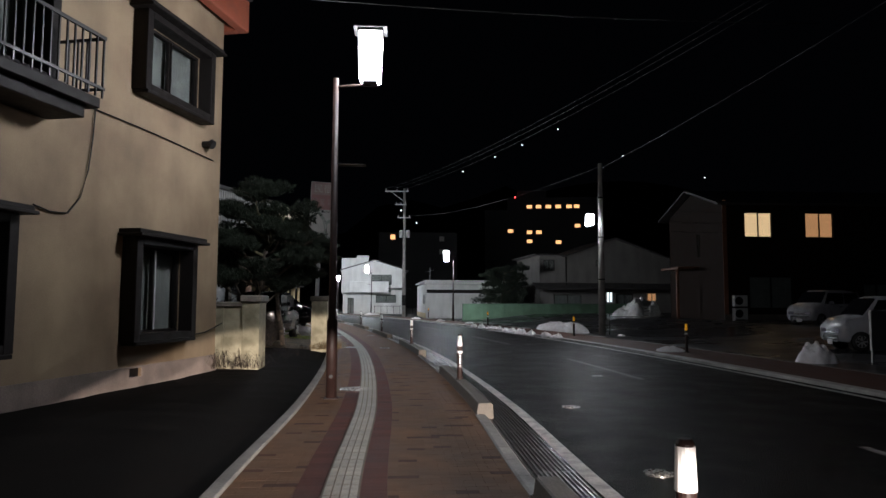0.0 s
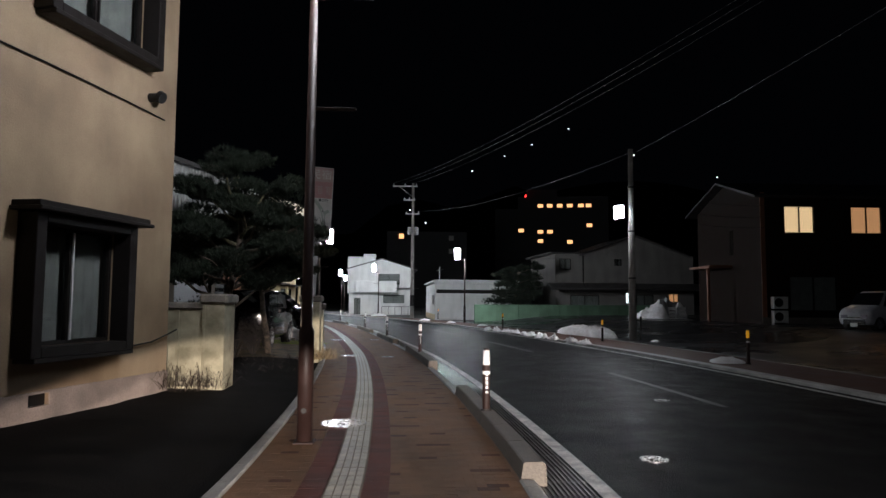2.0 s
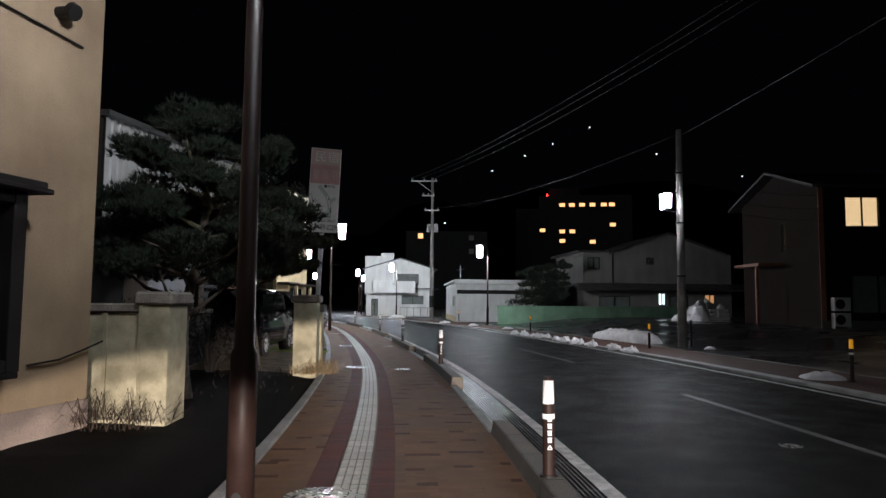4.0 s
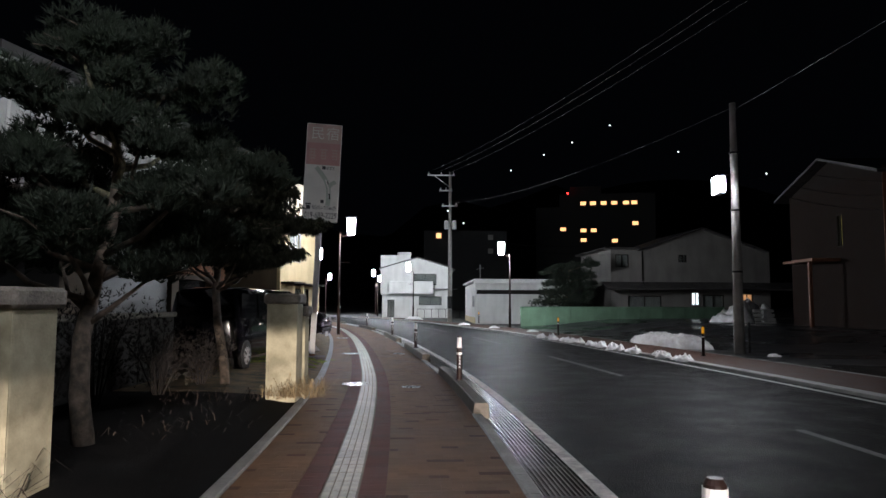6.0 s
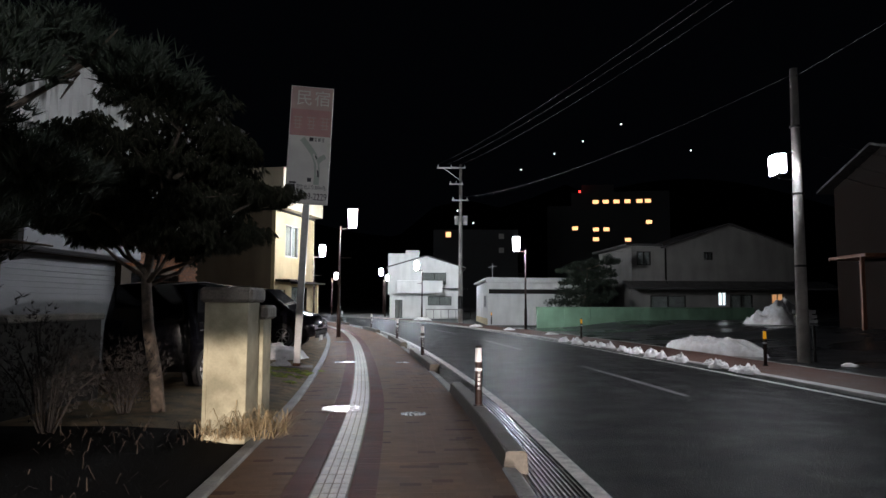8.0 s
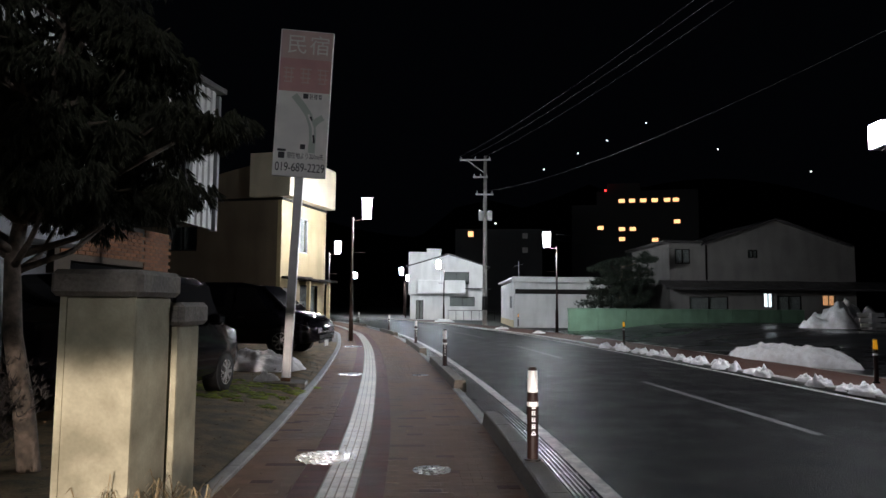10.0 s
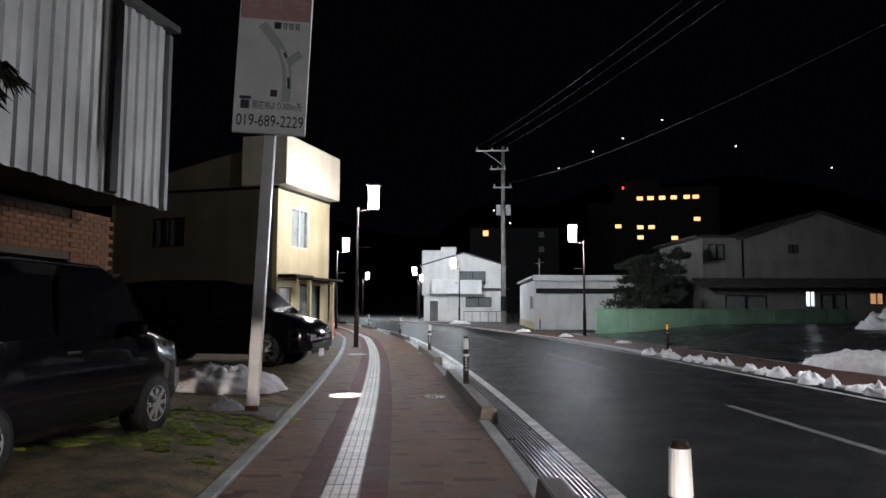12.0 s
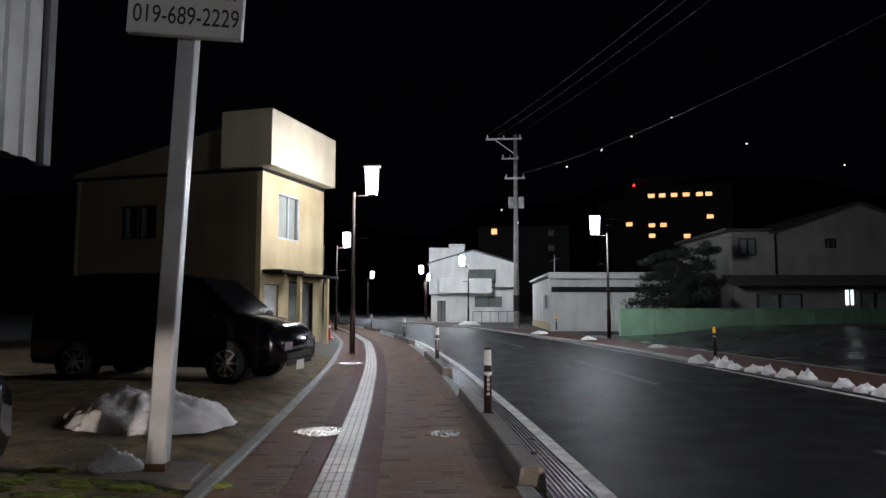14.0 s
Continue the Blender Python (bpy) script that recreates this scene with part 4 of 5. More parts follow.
# ---- bollards and kerb ----
def bollard(m, tall=0.79, amber=False, style="kerb bollards"):
    ob = thing("bollard", m, "dark post bollard with an amber reflector" if amber else "dark brown post bollard with white reflective bands and lettering", "bollard", style)
    r = 0.045 if not amber else 0.04
    bm = bmesh.new()
    tube(bm, [(0, 0, -0.02), (0, 0, tall - 0.26)], r * 1.08, 16)
    tube(bm, [(0, 0, tall - 0.27), (0, 0, tall - 0.02), (0, 0, tall)], [r, r * 0.85, r * 0.6], 16)
    part("post", bm, M_BROWNSTEEL, ob, smooth=False)
    bm = bmesh.new()
    tube(bm, [(0, 0, -0.02), (0, 0, 0.015)], r * 1.6, 16)
    part("base_flange", bm, M_BLACKSTEEL, ob)
    bm = bmesh.new()
    tube(bm, [(0, 0, tall - 0.215), (0, 0, tall - 0.03)], [r * 1.06, r * 0.93], 16, False)
    part("reflector", bm, M_AMBER if amber else M_REFLECT, ob, "amber reflector" if amber else "white reflective sleeve")
    bm = bmesh.new()
    tube(bm, [(0, 0, tall - 0.335), (0, 0, tall - 0.295)], r * 1.13, 16, False)
    part("band", bm, M_REFLECT, ob, "white reflective band")
    if not amber:
        bm = bmesh.new()
        y = -r * 1.13
        for z in (0.455, 0.40, 0.345, 0.29):
            for dx, dz, w, h in ((0, 0.016, 0.036, 0.006), (0, 0.0, 0.030, 0.006), (0, -0.014, 0.034, 0.006), (-0.009, 0.002, 0.007, 0.036), (0.009, 0.002, 0.007, 0.036)):
                box(bm, dx - w / 2, dx + w / 2, y, y + 0.006, z + dz - h / 2, z + dz + h / 2)
        part("lettering", bm, M_REFLECT, ob, "white lettering too small to read")
        bm = bmesh.new()
        for a, b in (((-0.018, 0.22), (0.018, 0.22)), ((-0.018, 0.22), (0, 0.25)), ((0.018, 0.22), (0, 0.25))):
            tube(bm, [(a[0], y, a[1]), (b[0], y, b[1])], 0.004, 4)
        part("triangle_mark", bm, M_REFLECT, ob)
    return ob

first = bollard(on_line(3.7, 1.6, 0.15))
for y in (-5.5, 13.62, 22.42, 30.8, 42.0, 54.0, 66.0):
    copy_thing(first, on_line(y, 1.62 if y > 0 else 1.6, 0.15))
amber = bollard(pose(8.43, 12.09, 0.02), 0.86, True, "amber bollards")
for x, y in ((7.38, 21.95), (5.02, 35.0), (1.8, 55.5)):
    copy_thing(amber, pose(x, y, 0.02))

for y in (-5.5, 3.75, 13.65, 22.45, 31.0, 42.0, 54.0, 66.0):
    ob = thing("kerb_block", pose(0, 0, 0), "raised concrete kerb block under a bollard", "kerb", "kerb blocks")
    c = s_of(y)
    for k in range(-3, 3):
        bm = bmesh.new()
        a, b = c - 0.15 + k * 0.9, c - 0.15 + (k + 1) * 0.9 - 0.008
        lo = 0.15 - (0.02 if k in (-3,) else 0)
        strip(bm, a, b, [(1.485, -0.1), (1.525, 0.14), (1.54, 0.15), (1.70, 0.15), (1.72, 0.13), (1.735, -0.1)], 0.9, True)
        part("kerb_stone", bm, M_CONC, ob)
kerb_line = thing("kerb", pose(0, 0, 0), "flush pale concrete kerb stones along the gutter", "kerb", kind="structure")
ys = [-5.5, 3.75, 13.65, 22.45, 31.0, 42.0, 54.0, 66.0]
for a, b in zip([-15] + ys, ys + [85]):
    s, e = s_of(a) + (2.56 if a > -10 else 0), s_of(b) - 2.86
    while s < e - 0.05:
        t = min(s + 0.6, e)
        bm = bmesh.new()
        strip(bm, s, t - 0.008, [(1.485, -0.1), (1.485, 0.0), (1.505, 0.012), (1.61, 0.006), (1.665, -0.05), (1.665, -0.1)], 0.6, True)
        part("kerb_stone", bm, M_KERB, kerb_line)
        s = t

left_kerb = thing("kerb", pose(0, 0, 0), "narrow pale concrete edging between pavement and yards", "kerb", kind="structure")
s = s_of(-10)
while s < s_of(60):
    bm = bmesh.new()
    strip(bm, s, s + 0.592, [(-1.06, -0.1), (-1.06, 0.02), (-1.045, 0.03), (-0.94, 0.03), (-0.93, 0.02), (-0.93, -0.1)], 0.6, True)
    part("kerb_stone", bm, M_KERB, left_kerb)
    s += 0.6

# slotted steel gutter
gutter = thing("gutter", pose(0, 0, 0), "steel slotted drain gutter along the kerb", "gutter", kind="structure")
bm = bmesh.new()
strip(bm, -20, 100, [(1.665, -0.0715), (2.11, -0.0715)], 0.6)
part("channel", bm, M_DARKHOLE, gutter)
for k in range(10):
    bm = bmesh.new()
    u = 1.675 + k * 0.0435
    strip(bm, -20, 80, [(u, -0.072), (u, -0.054), (u + 0.02, -0.054), (u + 0.02, -0.072)], 0.5)
    part("bar", bm, M_GRATE, gutter)
s = s_of(-9)
while s < s_of(45):
    bm = bmesh.new()
    strip(bm, s, s + 0.04, [(1.668, -0.07), (1.668, -0.052), (2.105, -0.052), (2.105, -0.07)], 0.5)
    part("cross_bar", bm, M_GRATE, gutter)
    s += 1.0


def manhole(x, y, z, r, label):
    ob = thing("manhole_cover", pose(x, y, z, 0, 0, 17), label, "manhole cover", "manhole covers")
    bm = bmesh.new()
    tube(bm, [(0, 0, -0.02), (0, 0, 0.004)], r, 32)
    part("plate", bm, M_IRON, ob)
    bm = bmesh.new()
    for a, b in ((r, r * 0.95), (r * 0.7, r * 0.66)):
        for k in range(32):
            t0, t1 = 2 * math.pi * k / 32, 2 * math.pi * (k + 1) / 32
            bm.faces.new([bm.verts.new((q * math.cos(t), q * math.sin(t), 0.008)) for q, t in ((a, t0), (a, t1), (b, t1), (b, t0))])
    for k in range(-5, 6):
        for j in range(-5, 6):
            if math.hypot(k, j) * 0.11 * r / 0.6 * 1.0 < r * 0.9 and (k + j) % 2:
                box(bm, k * r * 0.16 - 0.012, k * r * 0.16 + 0.012, j * r * 0.16 - 0.012, j * r * 0.16 + 0.012, 0.004, 0.009)
    part("raised_pattern", bm, M_IRON, ob)
for x, y in ((-0.85, 3.7), (-1.8, 14.4), (-3.1, 22.07), (-4.9, 31.2), (-0.6, -5.0)):
    manhole(x, y, 0.0, 0.29, "round bright worn iron manhole cover in the pavement")
for x, y in ((-1.66, 22.1), (-0.75, 14.0), (-3.0, 32.0)):
    manhole(x, y, 0.0, 0.17, "small round iron cover in the pavement")
manhole(2.48, 1.95, -0.052, 0.14, "small round iron cover in the road")
manhole(4.0, 5.95, -0.034, 0.12, "small round iron cover in the road")
manhole(2.36, -2.0, -0.05, 0.14, "small round iron cover in the road")


# ---- the roadside sign ----
sg = thing("sign", pose(-3.78, 19.67, 0.15, 0, 2.2, 11), "tall white roadside sign with faded pink top, on a grey post", "sign")
boxpart("post", sg, M_GREYPAINT, -0.075, 0.075, -0.075, 0.075, -0.04, 5.9, 0.01, "pale grey square steel post")
boxpart("rust_foot", sg, M_RUST, -0.08, 0.08, -0.08, 0.08, -0.036, 0.03)
boxpart("footing", sg, M_CONC, -0.38, 0.36, -0.34, 0.3, -0.25, -0.035, 0.015, "square concrete footing")
BX0, BX1, BZ0, BZ1 = -0.47, 0.47, 3.55, 6.22
board = boxpart("board", sg, M_SIGNWHITE, BX0, BX1, -0.16, -0.08, BZ0, BZ1, 0.008, "faded printed sign board")
def panel(name, material, x0, x1, z0, z1, label="", y=-0.1635):
    return boxpart(name, board, material, BX0 + x0, BX0 + x1, y, -0.158, BZ0 + z0, BZ0 + z1, 0, label)
panel("pale_pink_field", M_SIGNPINK2, 0.02, 0.92, 2.14, 2.65)
panel("pink_field", M_SIGNPINK, 0.02, 0.92, 1.54, 2.14)
def lettering(body, x, z, size, material, width=None, label=""):
    me = text_mesh(body, size, width)
    me.materials.append(material)
    ob = new("lettering", me)
    ob.parent = board
    ob.matrix_basis = pose(BX0 + x, -0.166, BZ0 + z, 90, 0, 0)
    tagged(ob, label or "printed lettering")
lettering("019-689-2229", 0.48, 0.16, 0.22, M_INK, 0.86, "black telephone number")
lettering("現在地より300m先", 0.56, 0.37, 0.12, M_INK, 0.64, "black directions line")
lettering("民", 0.30, 2.38, 0.38, M_SIGNWHITE, None, "faded white character")
lettering("宿", 0.70, 2.38, 0.38, M_SIGNWHITE, None, "faded white character")
def strokes(name, material, x, z, w, h, label):
    bm = bmesh.new()
    for dx, dz, a, b in ((0, 0.42, 1, 0.08), (0, 0.15, 0.8, 0.08), (0, -0.12, 0.9, 0.08), (-0.22, 0.1, 0.09, 0.8), (0.22, 0.05, 0.09, 0.9), (0, -0.4, 0.7, 0.08)):
        box(bm, BX0 + x + w * (dx - a / 2), BX0 + x + w * (dx + a / 2), -0.166, -0.16, BZ0 + z + h * (dz - b / 2), BZ0 + z + h * (dz + b / 2))
    part(name, bm, material, board, label)
for x in (0.18, 0.48, 0.78):
    strokes("faded_mark", M_SIGNPINK2, x, 1.83, 0.2, 0.3, "faded illegible character")
for x in (0.60, 0.68, 0.76):
    strokes("small_mark", M_INK, x, 1.46, 0.07, 0.09, "small illegible character")
panel("square_mark", M_INK, 0.46, 0.55, 1.42, 1.51)
panel("square_mark", M_INK, 0.46, 0.55, 0.50, 0.59)
bm = bmesh.new()                 # the printed road sketch
def ribbon(points, w, y):
    pr = None
    for k, (x, z) in enumerate(points):
        a, b = points[max(k - 1, 0)], points[min(k + 1, len(points) - 1)]
        d = Vector((b[0] - a[0], b[1] - a[1])).normalized() * w / 2
        q = [bm.verts.new((BX0 + x - d.y, y, BZ0 + z + d.x)), bm.verts.new((BX0 + x + d.y, y, BZ0 + z - d.x))]
        if pr:
            bm.faces.new((pr[0], pr[1], q[1], q[0]))
        pr = q
ribbon([(0.30, 1.47), (0.45, 1.30), (0.58, 1.12), (0.65, 0.92), (0.67, 0.7), (0.66, 0.44)], 0.12, -0.1625)
ribbon([(0.65, 0.93), (0.73, 1.03), (0.83, 1.10)], 0.11, -0.1630)
part("road_sketch", bm, M_SIGNGREEN, board, "faded green road sketch")
bm = bmesh.new()
ribbon([(0.57, 1.14), (0.66, 0.9), (0.68, 0.66)], 0.035, -0.164)
part("route_line", bm, M_SIGNWHITE, board)
bm = bmesh.new()
ribbon([(0.61, 1.10), (0.64, 1.03)], 0.03, -0.1655)
ribbon([(0.68, 0.77), (0.70, 0.62)], 0.035, -0.1655)
part("arrow_mark", bm, M_INK, board)
bm = bmesh.new()                 # telephone symbol
box(bm, BX0 + 0.09, BX0 + 0.20, -0.166, -0.16, BZ0 + 0.32, BZ0 + 0.43, 0.01)
box(bm, BX0 + 0.07, BX0 + 0.22, -0.166, -0.16, BZ0 + 0.445, BZ0 + 0.485, 0.01)
part("telephone_symbol", bm, M_INK, board)


# ---- vehicles ----
def wheel(parent, x, y, r, width, spokes=8):
    """A wheel whose outer side faces -y."""
    bm = bmesh.new()
    s = 1 if y > 0 else -1
    tube(bm, [(0, s * -0.02, 0), (0, 0, 0), (0, s * -width * 0.5, 0), (0, s * -width, 0)][1:], [r, r, r * 0.98], 28)
    t = placed(part("wheel", bm, M_TYRE, parent, "black tyre", True), pose(x, y, r))
    bm = bmesh.new()
    y0 = s * 0.004
    tube(bm, [(0, y0 - s * 0.03, 0), (0, y0, 0)], r * 0.66, 28)
    part("rim_well", bm, M_BLACKSTEEL, t)
    bm = bmesh.new()
    for k in range(28):
        a, b = 2 * math.pi * k / 28, 2 * math.pi * (k + 1) / 28
        bm.faces.new([bm.verts.new((q * math.cos(c), y0 + s * 0.006, q * math.sin(c))) for q, c in ((r * 0.62, a), (r * 0.62, b), (r * 0.68, b), (r * 0.68, a))])
    for k in range(spokes):
        box(bm, 0.02, r * 0.64, -0.008, 0.008, -0.022, 0.022, 0.004, pose(0, y0 + s * 0.008, 0, 0, math.degrees(2 * math.pi * k / spokes)))
    tube(bm, [(0, y0, 0), (0, y0 + s * 0.02, 0)], r * 0.16, 14)
    part("rim", bm, M_ALLOY, t, "silver alloy rim")


def vehicle(m, length, w, stations, paint, label, wheels, r, glass_x, belt, roof, kind="car", screen=None):
    """stations: (x, sill, belt height, top, half width of the top) from rear to front. The nose points to +x."""
    ob = thing("car", m, label, kind, "parked vehicles")
    bm = bmesh.new()
    rings = []
    for x, lo, be, top, tw in stations:
        half = w / 2 * (0.93 if x in (stations[0][0], stations[-1][0]) else 1.0)
        q = [(half * 0.93, lo), (half, lo + 0.12), (half, (lo + be) / 2 + 0.1), (half * 0.985, be), (tw, top - 0.05), (tw * 0.86, top)]
        ring = [bm.verts.new((x, -a, z)) for a, z in q] + [bm.verts.new((x, a, z)) for a, z in reversed(q)]
        rings.append(ring)
    for a, b in zip(rings, rings[1:]):
        for k in range(len(a)):
            bm.faces.new((a[k], a[(k + 1) % 12], b[(k + 1) % 12], b[k]))
    bm.faces.new(rings[0])
    bm.faces.new(rings[-1][::-1])
    bmesh.ops.bevel(bm, geom=[e for e in bm.edges if e.calc_face_angle(0) > 0.5], offset=0.03, segments=2, affect="EDGES")
    part("body", bm, paint, ob, smooth=True)
    for x in wheels:
        for s in (-1, 1):
            wheel(ob, x, s * (w / 2 + 0.012), r, 0.2)
            bm = bmesh.new()
            tube(bm, [(x, s * (w / 2 - 0.22), r), (x, s * (w / 2 + 0.004), r)], r * 1.14, 26)
            part("wheel_arch", bm, M_BLACKSTEEL, ob)
    # side glass
    tw = max(s[4] for s in stations)
    for s in (-1, 1):
        for a, b, sl0, sl1 in glass_x:
            bm = bmesh.new()
            z0, z1 = belt + 0.03, roof - 0.14
            y0, y1 = s * (w / 2 * 0.985 + 0.004), s * (tw + 0.035)
            outer = [bm.verts.new(p) for p in ((a, y0, z0), (b, y0, z0), (b + sl1, y1, z1), (a + sl0, y1, z1))]
            inner = [bm.verts.new((v.co.x, v.co.y - s * 0.03, v.co.z)) for v in outer]
            bm.faces.new(outer)
            bm.faces.new(inner[::-1])
            for k in range(4):
                bm.faces.new((outer[k], outer[(k + 1) % 4], inner[(k + 1) % 4], inner[k]))
            part("side_window", bm, M_CARGLASS, ob)
            boxpart("door_handle", ob, M_CHROME, a + 0.1, a + 0.28, s * (w / 2 + 0.0) - 0.012, s * (w / 2) + 0.02, belt - 0.12, belt - 0.085, 0.006)
    if screen:
        (xa, za), (xb, zb) = screen
        bm = bmesh.new()
        vs = [bm.verts.new(p) for p in ((xa, -w / 2 * 0.88, za), (xa, w / 2 * 0.88, za), (xb, tw * 0.9, zb), (xb, -tw * 0.9, zb))]
        low = [bm.verts.new((v.co.x - 0.05, v.co.y, v.co.z - 0.04)) for v in vs]
        bm.faces.new(vs)
        bm.faces.new(low[::-1])
        for k in range(4):
            bm.faces.new((vs[k], vs[(k + 1) % 4], low[(k + 1) % 4], low[k]))
        part("windscreen", bm, M_CARGLASS, ob)
    fx = stations[-1][0]
    hz = stations[-1][3]
    for s in (-1, 1):
        bm = bmesh.new()
        box(bm, fx - 0.30, fx + 0.015, s * w * 0.31 - 0.17, s * w * 0.31 + 0.17, hz - 0.30, hz - 0.12, 0.03)
        part("headlight", bm, M_HEADLIGHT, ob, "clear faceted headlight")
        bm = bmesh.new()
        box(bm, fx - 1.22, fx - 1.08, s * (w / 2 + 0.1) - 0.1, s * (w / 2 + 0.1) + 0.1, belt + 0.0, belt + 0.15, 0.03)
        part("mirror", bm, paint, ob)
    boxpart("grille", ob, M_CHROME, fx - 0.02, fx + 0.012, -w * 0.28, w * 0.28, hz - 0.28, hz - 0.22, 0.008)
    boxpart("grille", ob, M_BLACKSTEEL, fx - 0.02, fx + 0.01, -w * 0.34, w * 0.34, hz - 0.55, hz - 0.33, 0.01)
    boxpart("grille_bar", ob, M_CHROME, fx - 0.02, fx + 0.018, -w * 0.36, w * 0.36, hz - 0.46, hz - 0.43, 0.008)
    boxpart("number_plate", ob, M_WHITEPLASTIC, fx, fx + 0.022, -0.16, 0.16, hz - 0.64, hz - 0.48, 0.004)
    return ob

van = [(-2.3, 0.35, 1.0, 1.1, 0.72), (-2.25, 0.28, 1.05, 1.78, 0.66), (-1.2, 0.25, 1.05, 1.86, 0.68), (0.2, 0.25, 1.05, 1.86, 0.68), (0.75, 0.25, 1.05, 1.76, 0.66), (1.55, 0.25, 1.02, 1.13, 0.72), (2.1, 0.28, 0.9, 0.99, 0.70), (2.36, 0.34, 0.7, 0.82, 0.66)]
vehicle(pose(-7.0, 26.28, 0.15, 0, 0, -3), 4.7, 1.74, van, M_CARBLACK, "black minivan parked nose to the road", (-1.4, 1.4), 0.33,
        [(-2.1, -1.0, 0.1, 0), (-0.92, 0.05, 0, 0), (0.13, 1.05, 0, -0.42)], 1.05, 1.86, screen=((1.56, 1.15), (0.80, 1.78)))
kei = [(-1.68, 0.3, 1.0, 1.1, 0.66), (-1.64, 0.25, 1.0, 1.62, 0.60), (-0.8, 0.22, 1.0, 1.70, 0.62), (0.35, 0.22, 1.0, 1.69, 0.62), (0.6, 0.22, 1.0, 1.60, 0.60), (1.05, 0.22, 0.98, 1.08, 0.66), (1.5, 0.25, 0.9, 0.98, 0.64), (1.7, 0.3, 0.7, 0.80, 0.60)]
vehicle(pose(-5.02, 16.95, 0.15, 0, 0, 88), 3.4, 1.48, kei, M_CARBLACK, "small black boxy car parked along the yard", (-1.2, 1.12), 0.275,
        [(-1.5, -0.5, 0.08, 0), (-0.42, 0.85, 0, -0.3)], 1.0, 1.7, screen=((1.06, 1.1), (0.64, 1.62)))
vehicle(pose(20.3, 24.2, 0.42, 0, 0, 200), 3.4, 1.48, kei, M_CARWHITE, "white small van parked by the dark house", (-1.2, 1.12), 0.275,
        [(-1.5, -0.5, 0.08, 0), (-0.42, 0.85, 0, -0.3)], 1.0, 1.7, screen=((1.06, 1.1), (0.64, 1.62)))
vehicle(pose(15.2, 12.8, 0.04, 0, 0, 172), 3.4, 1.48, kei, M_CARWHITE, "white small car parked in the wet lot", (-1.2, 1.12), 0.275,
        [(-1.5, -0.5, 0.08, 0), (-0.42, 0.85, 0, -0.3)], 1.0, 1.7, screen=((1.06, 1.1), (0.64, 1.62)))


# ---- snow ----
patch("snow_heap", -5.02, 21.7, 0.98, 0.3, M_SNOW, "melting heap of dirty snow beside the sign", "snow", 2.3, sy=0.75, rings=22, seg=72, rough=0.3, power=2.6)
patch("snow_lump", -4.12, 19.65, 0.26, 0.16, M_SNOW, "small lump of old snow", "snow", 7.1, z=0.10, sy=0.6, rings=8, seg=24)
bank = patch("snow_bank", 8.0, 27.35, 1.2, 0.4, M_SNOW, "long low bank of cleared snow", "snow", 4.4, z=-0.06, sx=0.55, sy=1.55, rings=16, seg=60, rough=0.5, power=6.0)
bank.rotation_euler = (0, 0, radians(24))
patch("snow_heap", 10.75, 9.35, 0.52, 0.42, M_SNOW, "rounded heap of cleared snow beside the far pavement", "snow", 1.4, z=-0.02, rings=12, seg=40, rough=0.3, power=2.6)
patch("snow_heap", 18.0, 44.5, 2.1, 1.15, M_SNOW, "large dirty snow heap at the back of the lot", "snow", 9.2, z=0.2, rings=16, seg=60, rough=0.9)
rnd = random.Random(5)
for k in range(22):
    y = 18.9 + k * 0.58
    p, d = along(s_of(y), 8.62 + 0.1 * math.sin(k * 2.3) + rnd.uniform(-0.06, 0.06))
    if k in (4, 13):
        continue
    patch("snow_chunk", p.x, p.y, rnd.uniform(0.15, 0.27), rnd.uniform(0.07, 0.16), M_SNOW, "chunk of melting snow along the far kerb", "snow", k * 1.31, z=0.005, sy=rnd.uniform(1.1, 1.7), rings=8, seg=20, rough=0.9)
for x, y, r in ((8.1, 12.6, 0.45), (4.2, 38.8, 0.35), (2.4, 44.2, 0.4), (9.6, 22.3, 0.2), (0.6, 50, 0.5), (-4, 66, 0.9)):
    patch("snow_lump", x, y, r, r * 0.3, M_SNOW, "small lump of old snow", "snow", x + y, z=0.0, rings=6, seg=16)


# ---- across the road ----
gwl = thing("boundary_wall", pose(4.55, 49.2, -0.1, 0, 0, 22), "long pale green painted boundary wall", "wall")
for k in range(9):
    boxpart("panel", gwl, M_GREENWALL, k * 2.0, k * 2.0 + 1.985, 0, 0.15, -0.1, 1.35, 0.008)
boxpart("coping", gwl, M_GREENWALL, -0.02, 18.0, -0.03, 0.18, 1.35, 1.42, 0.01)

def house_block(name, m, w, d, h, wallm, holes, label, category="house", side_holes=(), curtain=None, frame_mat=None):
    ob = thing(name, m, label, category)
    bm = bmesh.new()
    grid_wall(bm, w, h, 0.2, [q[:4] for q in holes], -0.2)
    part("wall", bm, wallm, ob)
    for q in holes:
        window(ob, pose(0, 0, 0), *q[:4], frame_mat or M_GREYPAINT, q[4] if len(q) > 4 else (curtain or M_CURTAIN))
    bm = bmesh.new()
    grid_wall(bm, d - 0.2, h, 0.2, [q[:4] for q in side_holes], -0.2)
    sm = pose(0, d, 0, 0, 0, -90)
    placed(part("wall", bm, wallm, ob), sm)
    for q in side_holes:
        window(ob, sm, *q[:4], frame_mat or M_GREYPAINT, q[4] if len(q) > 4 else (curtain or M_CURTAIN))
    boxpart("wall", ob, wallm, w - 0.2, w, 0.2, d, -0.2, h)
    boxpart("wall", ob, wallm, 0.2, w - 0.2, d - 0.2, d, -0.2, h)
    return ob

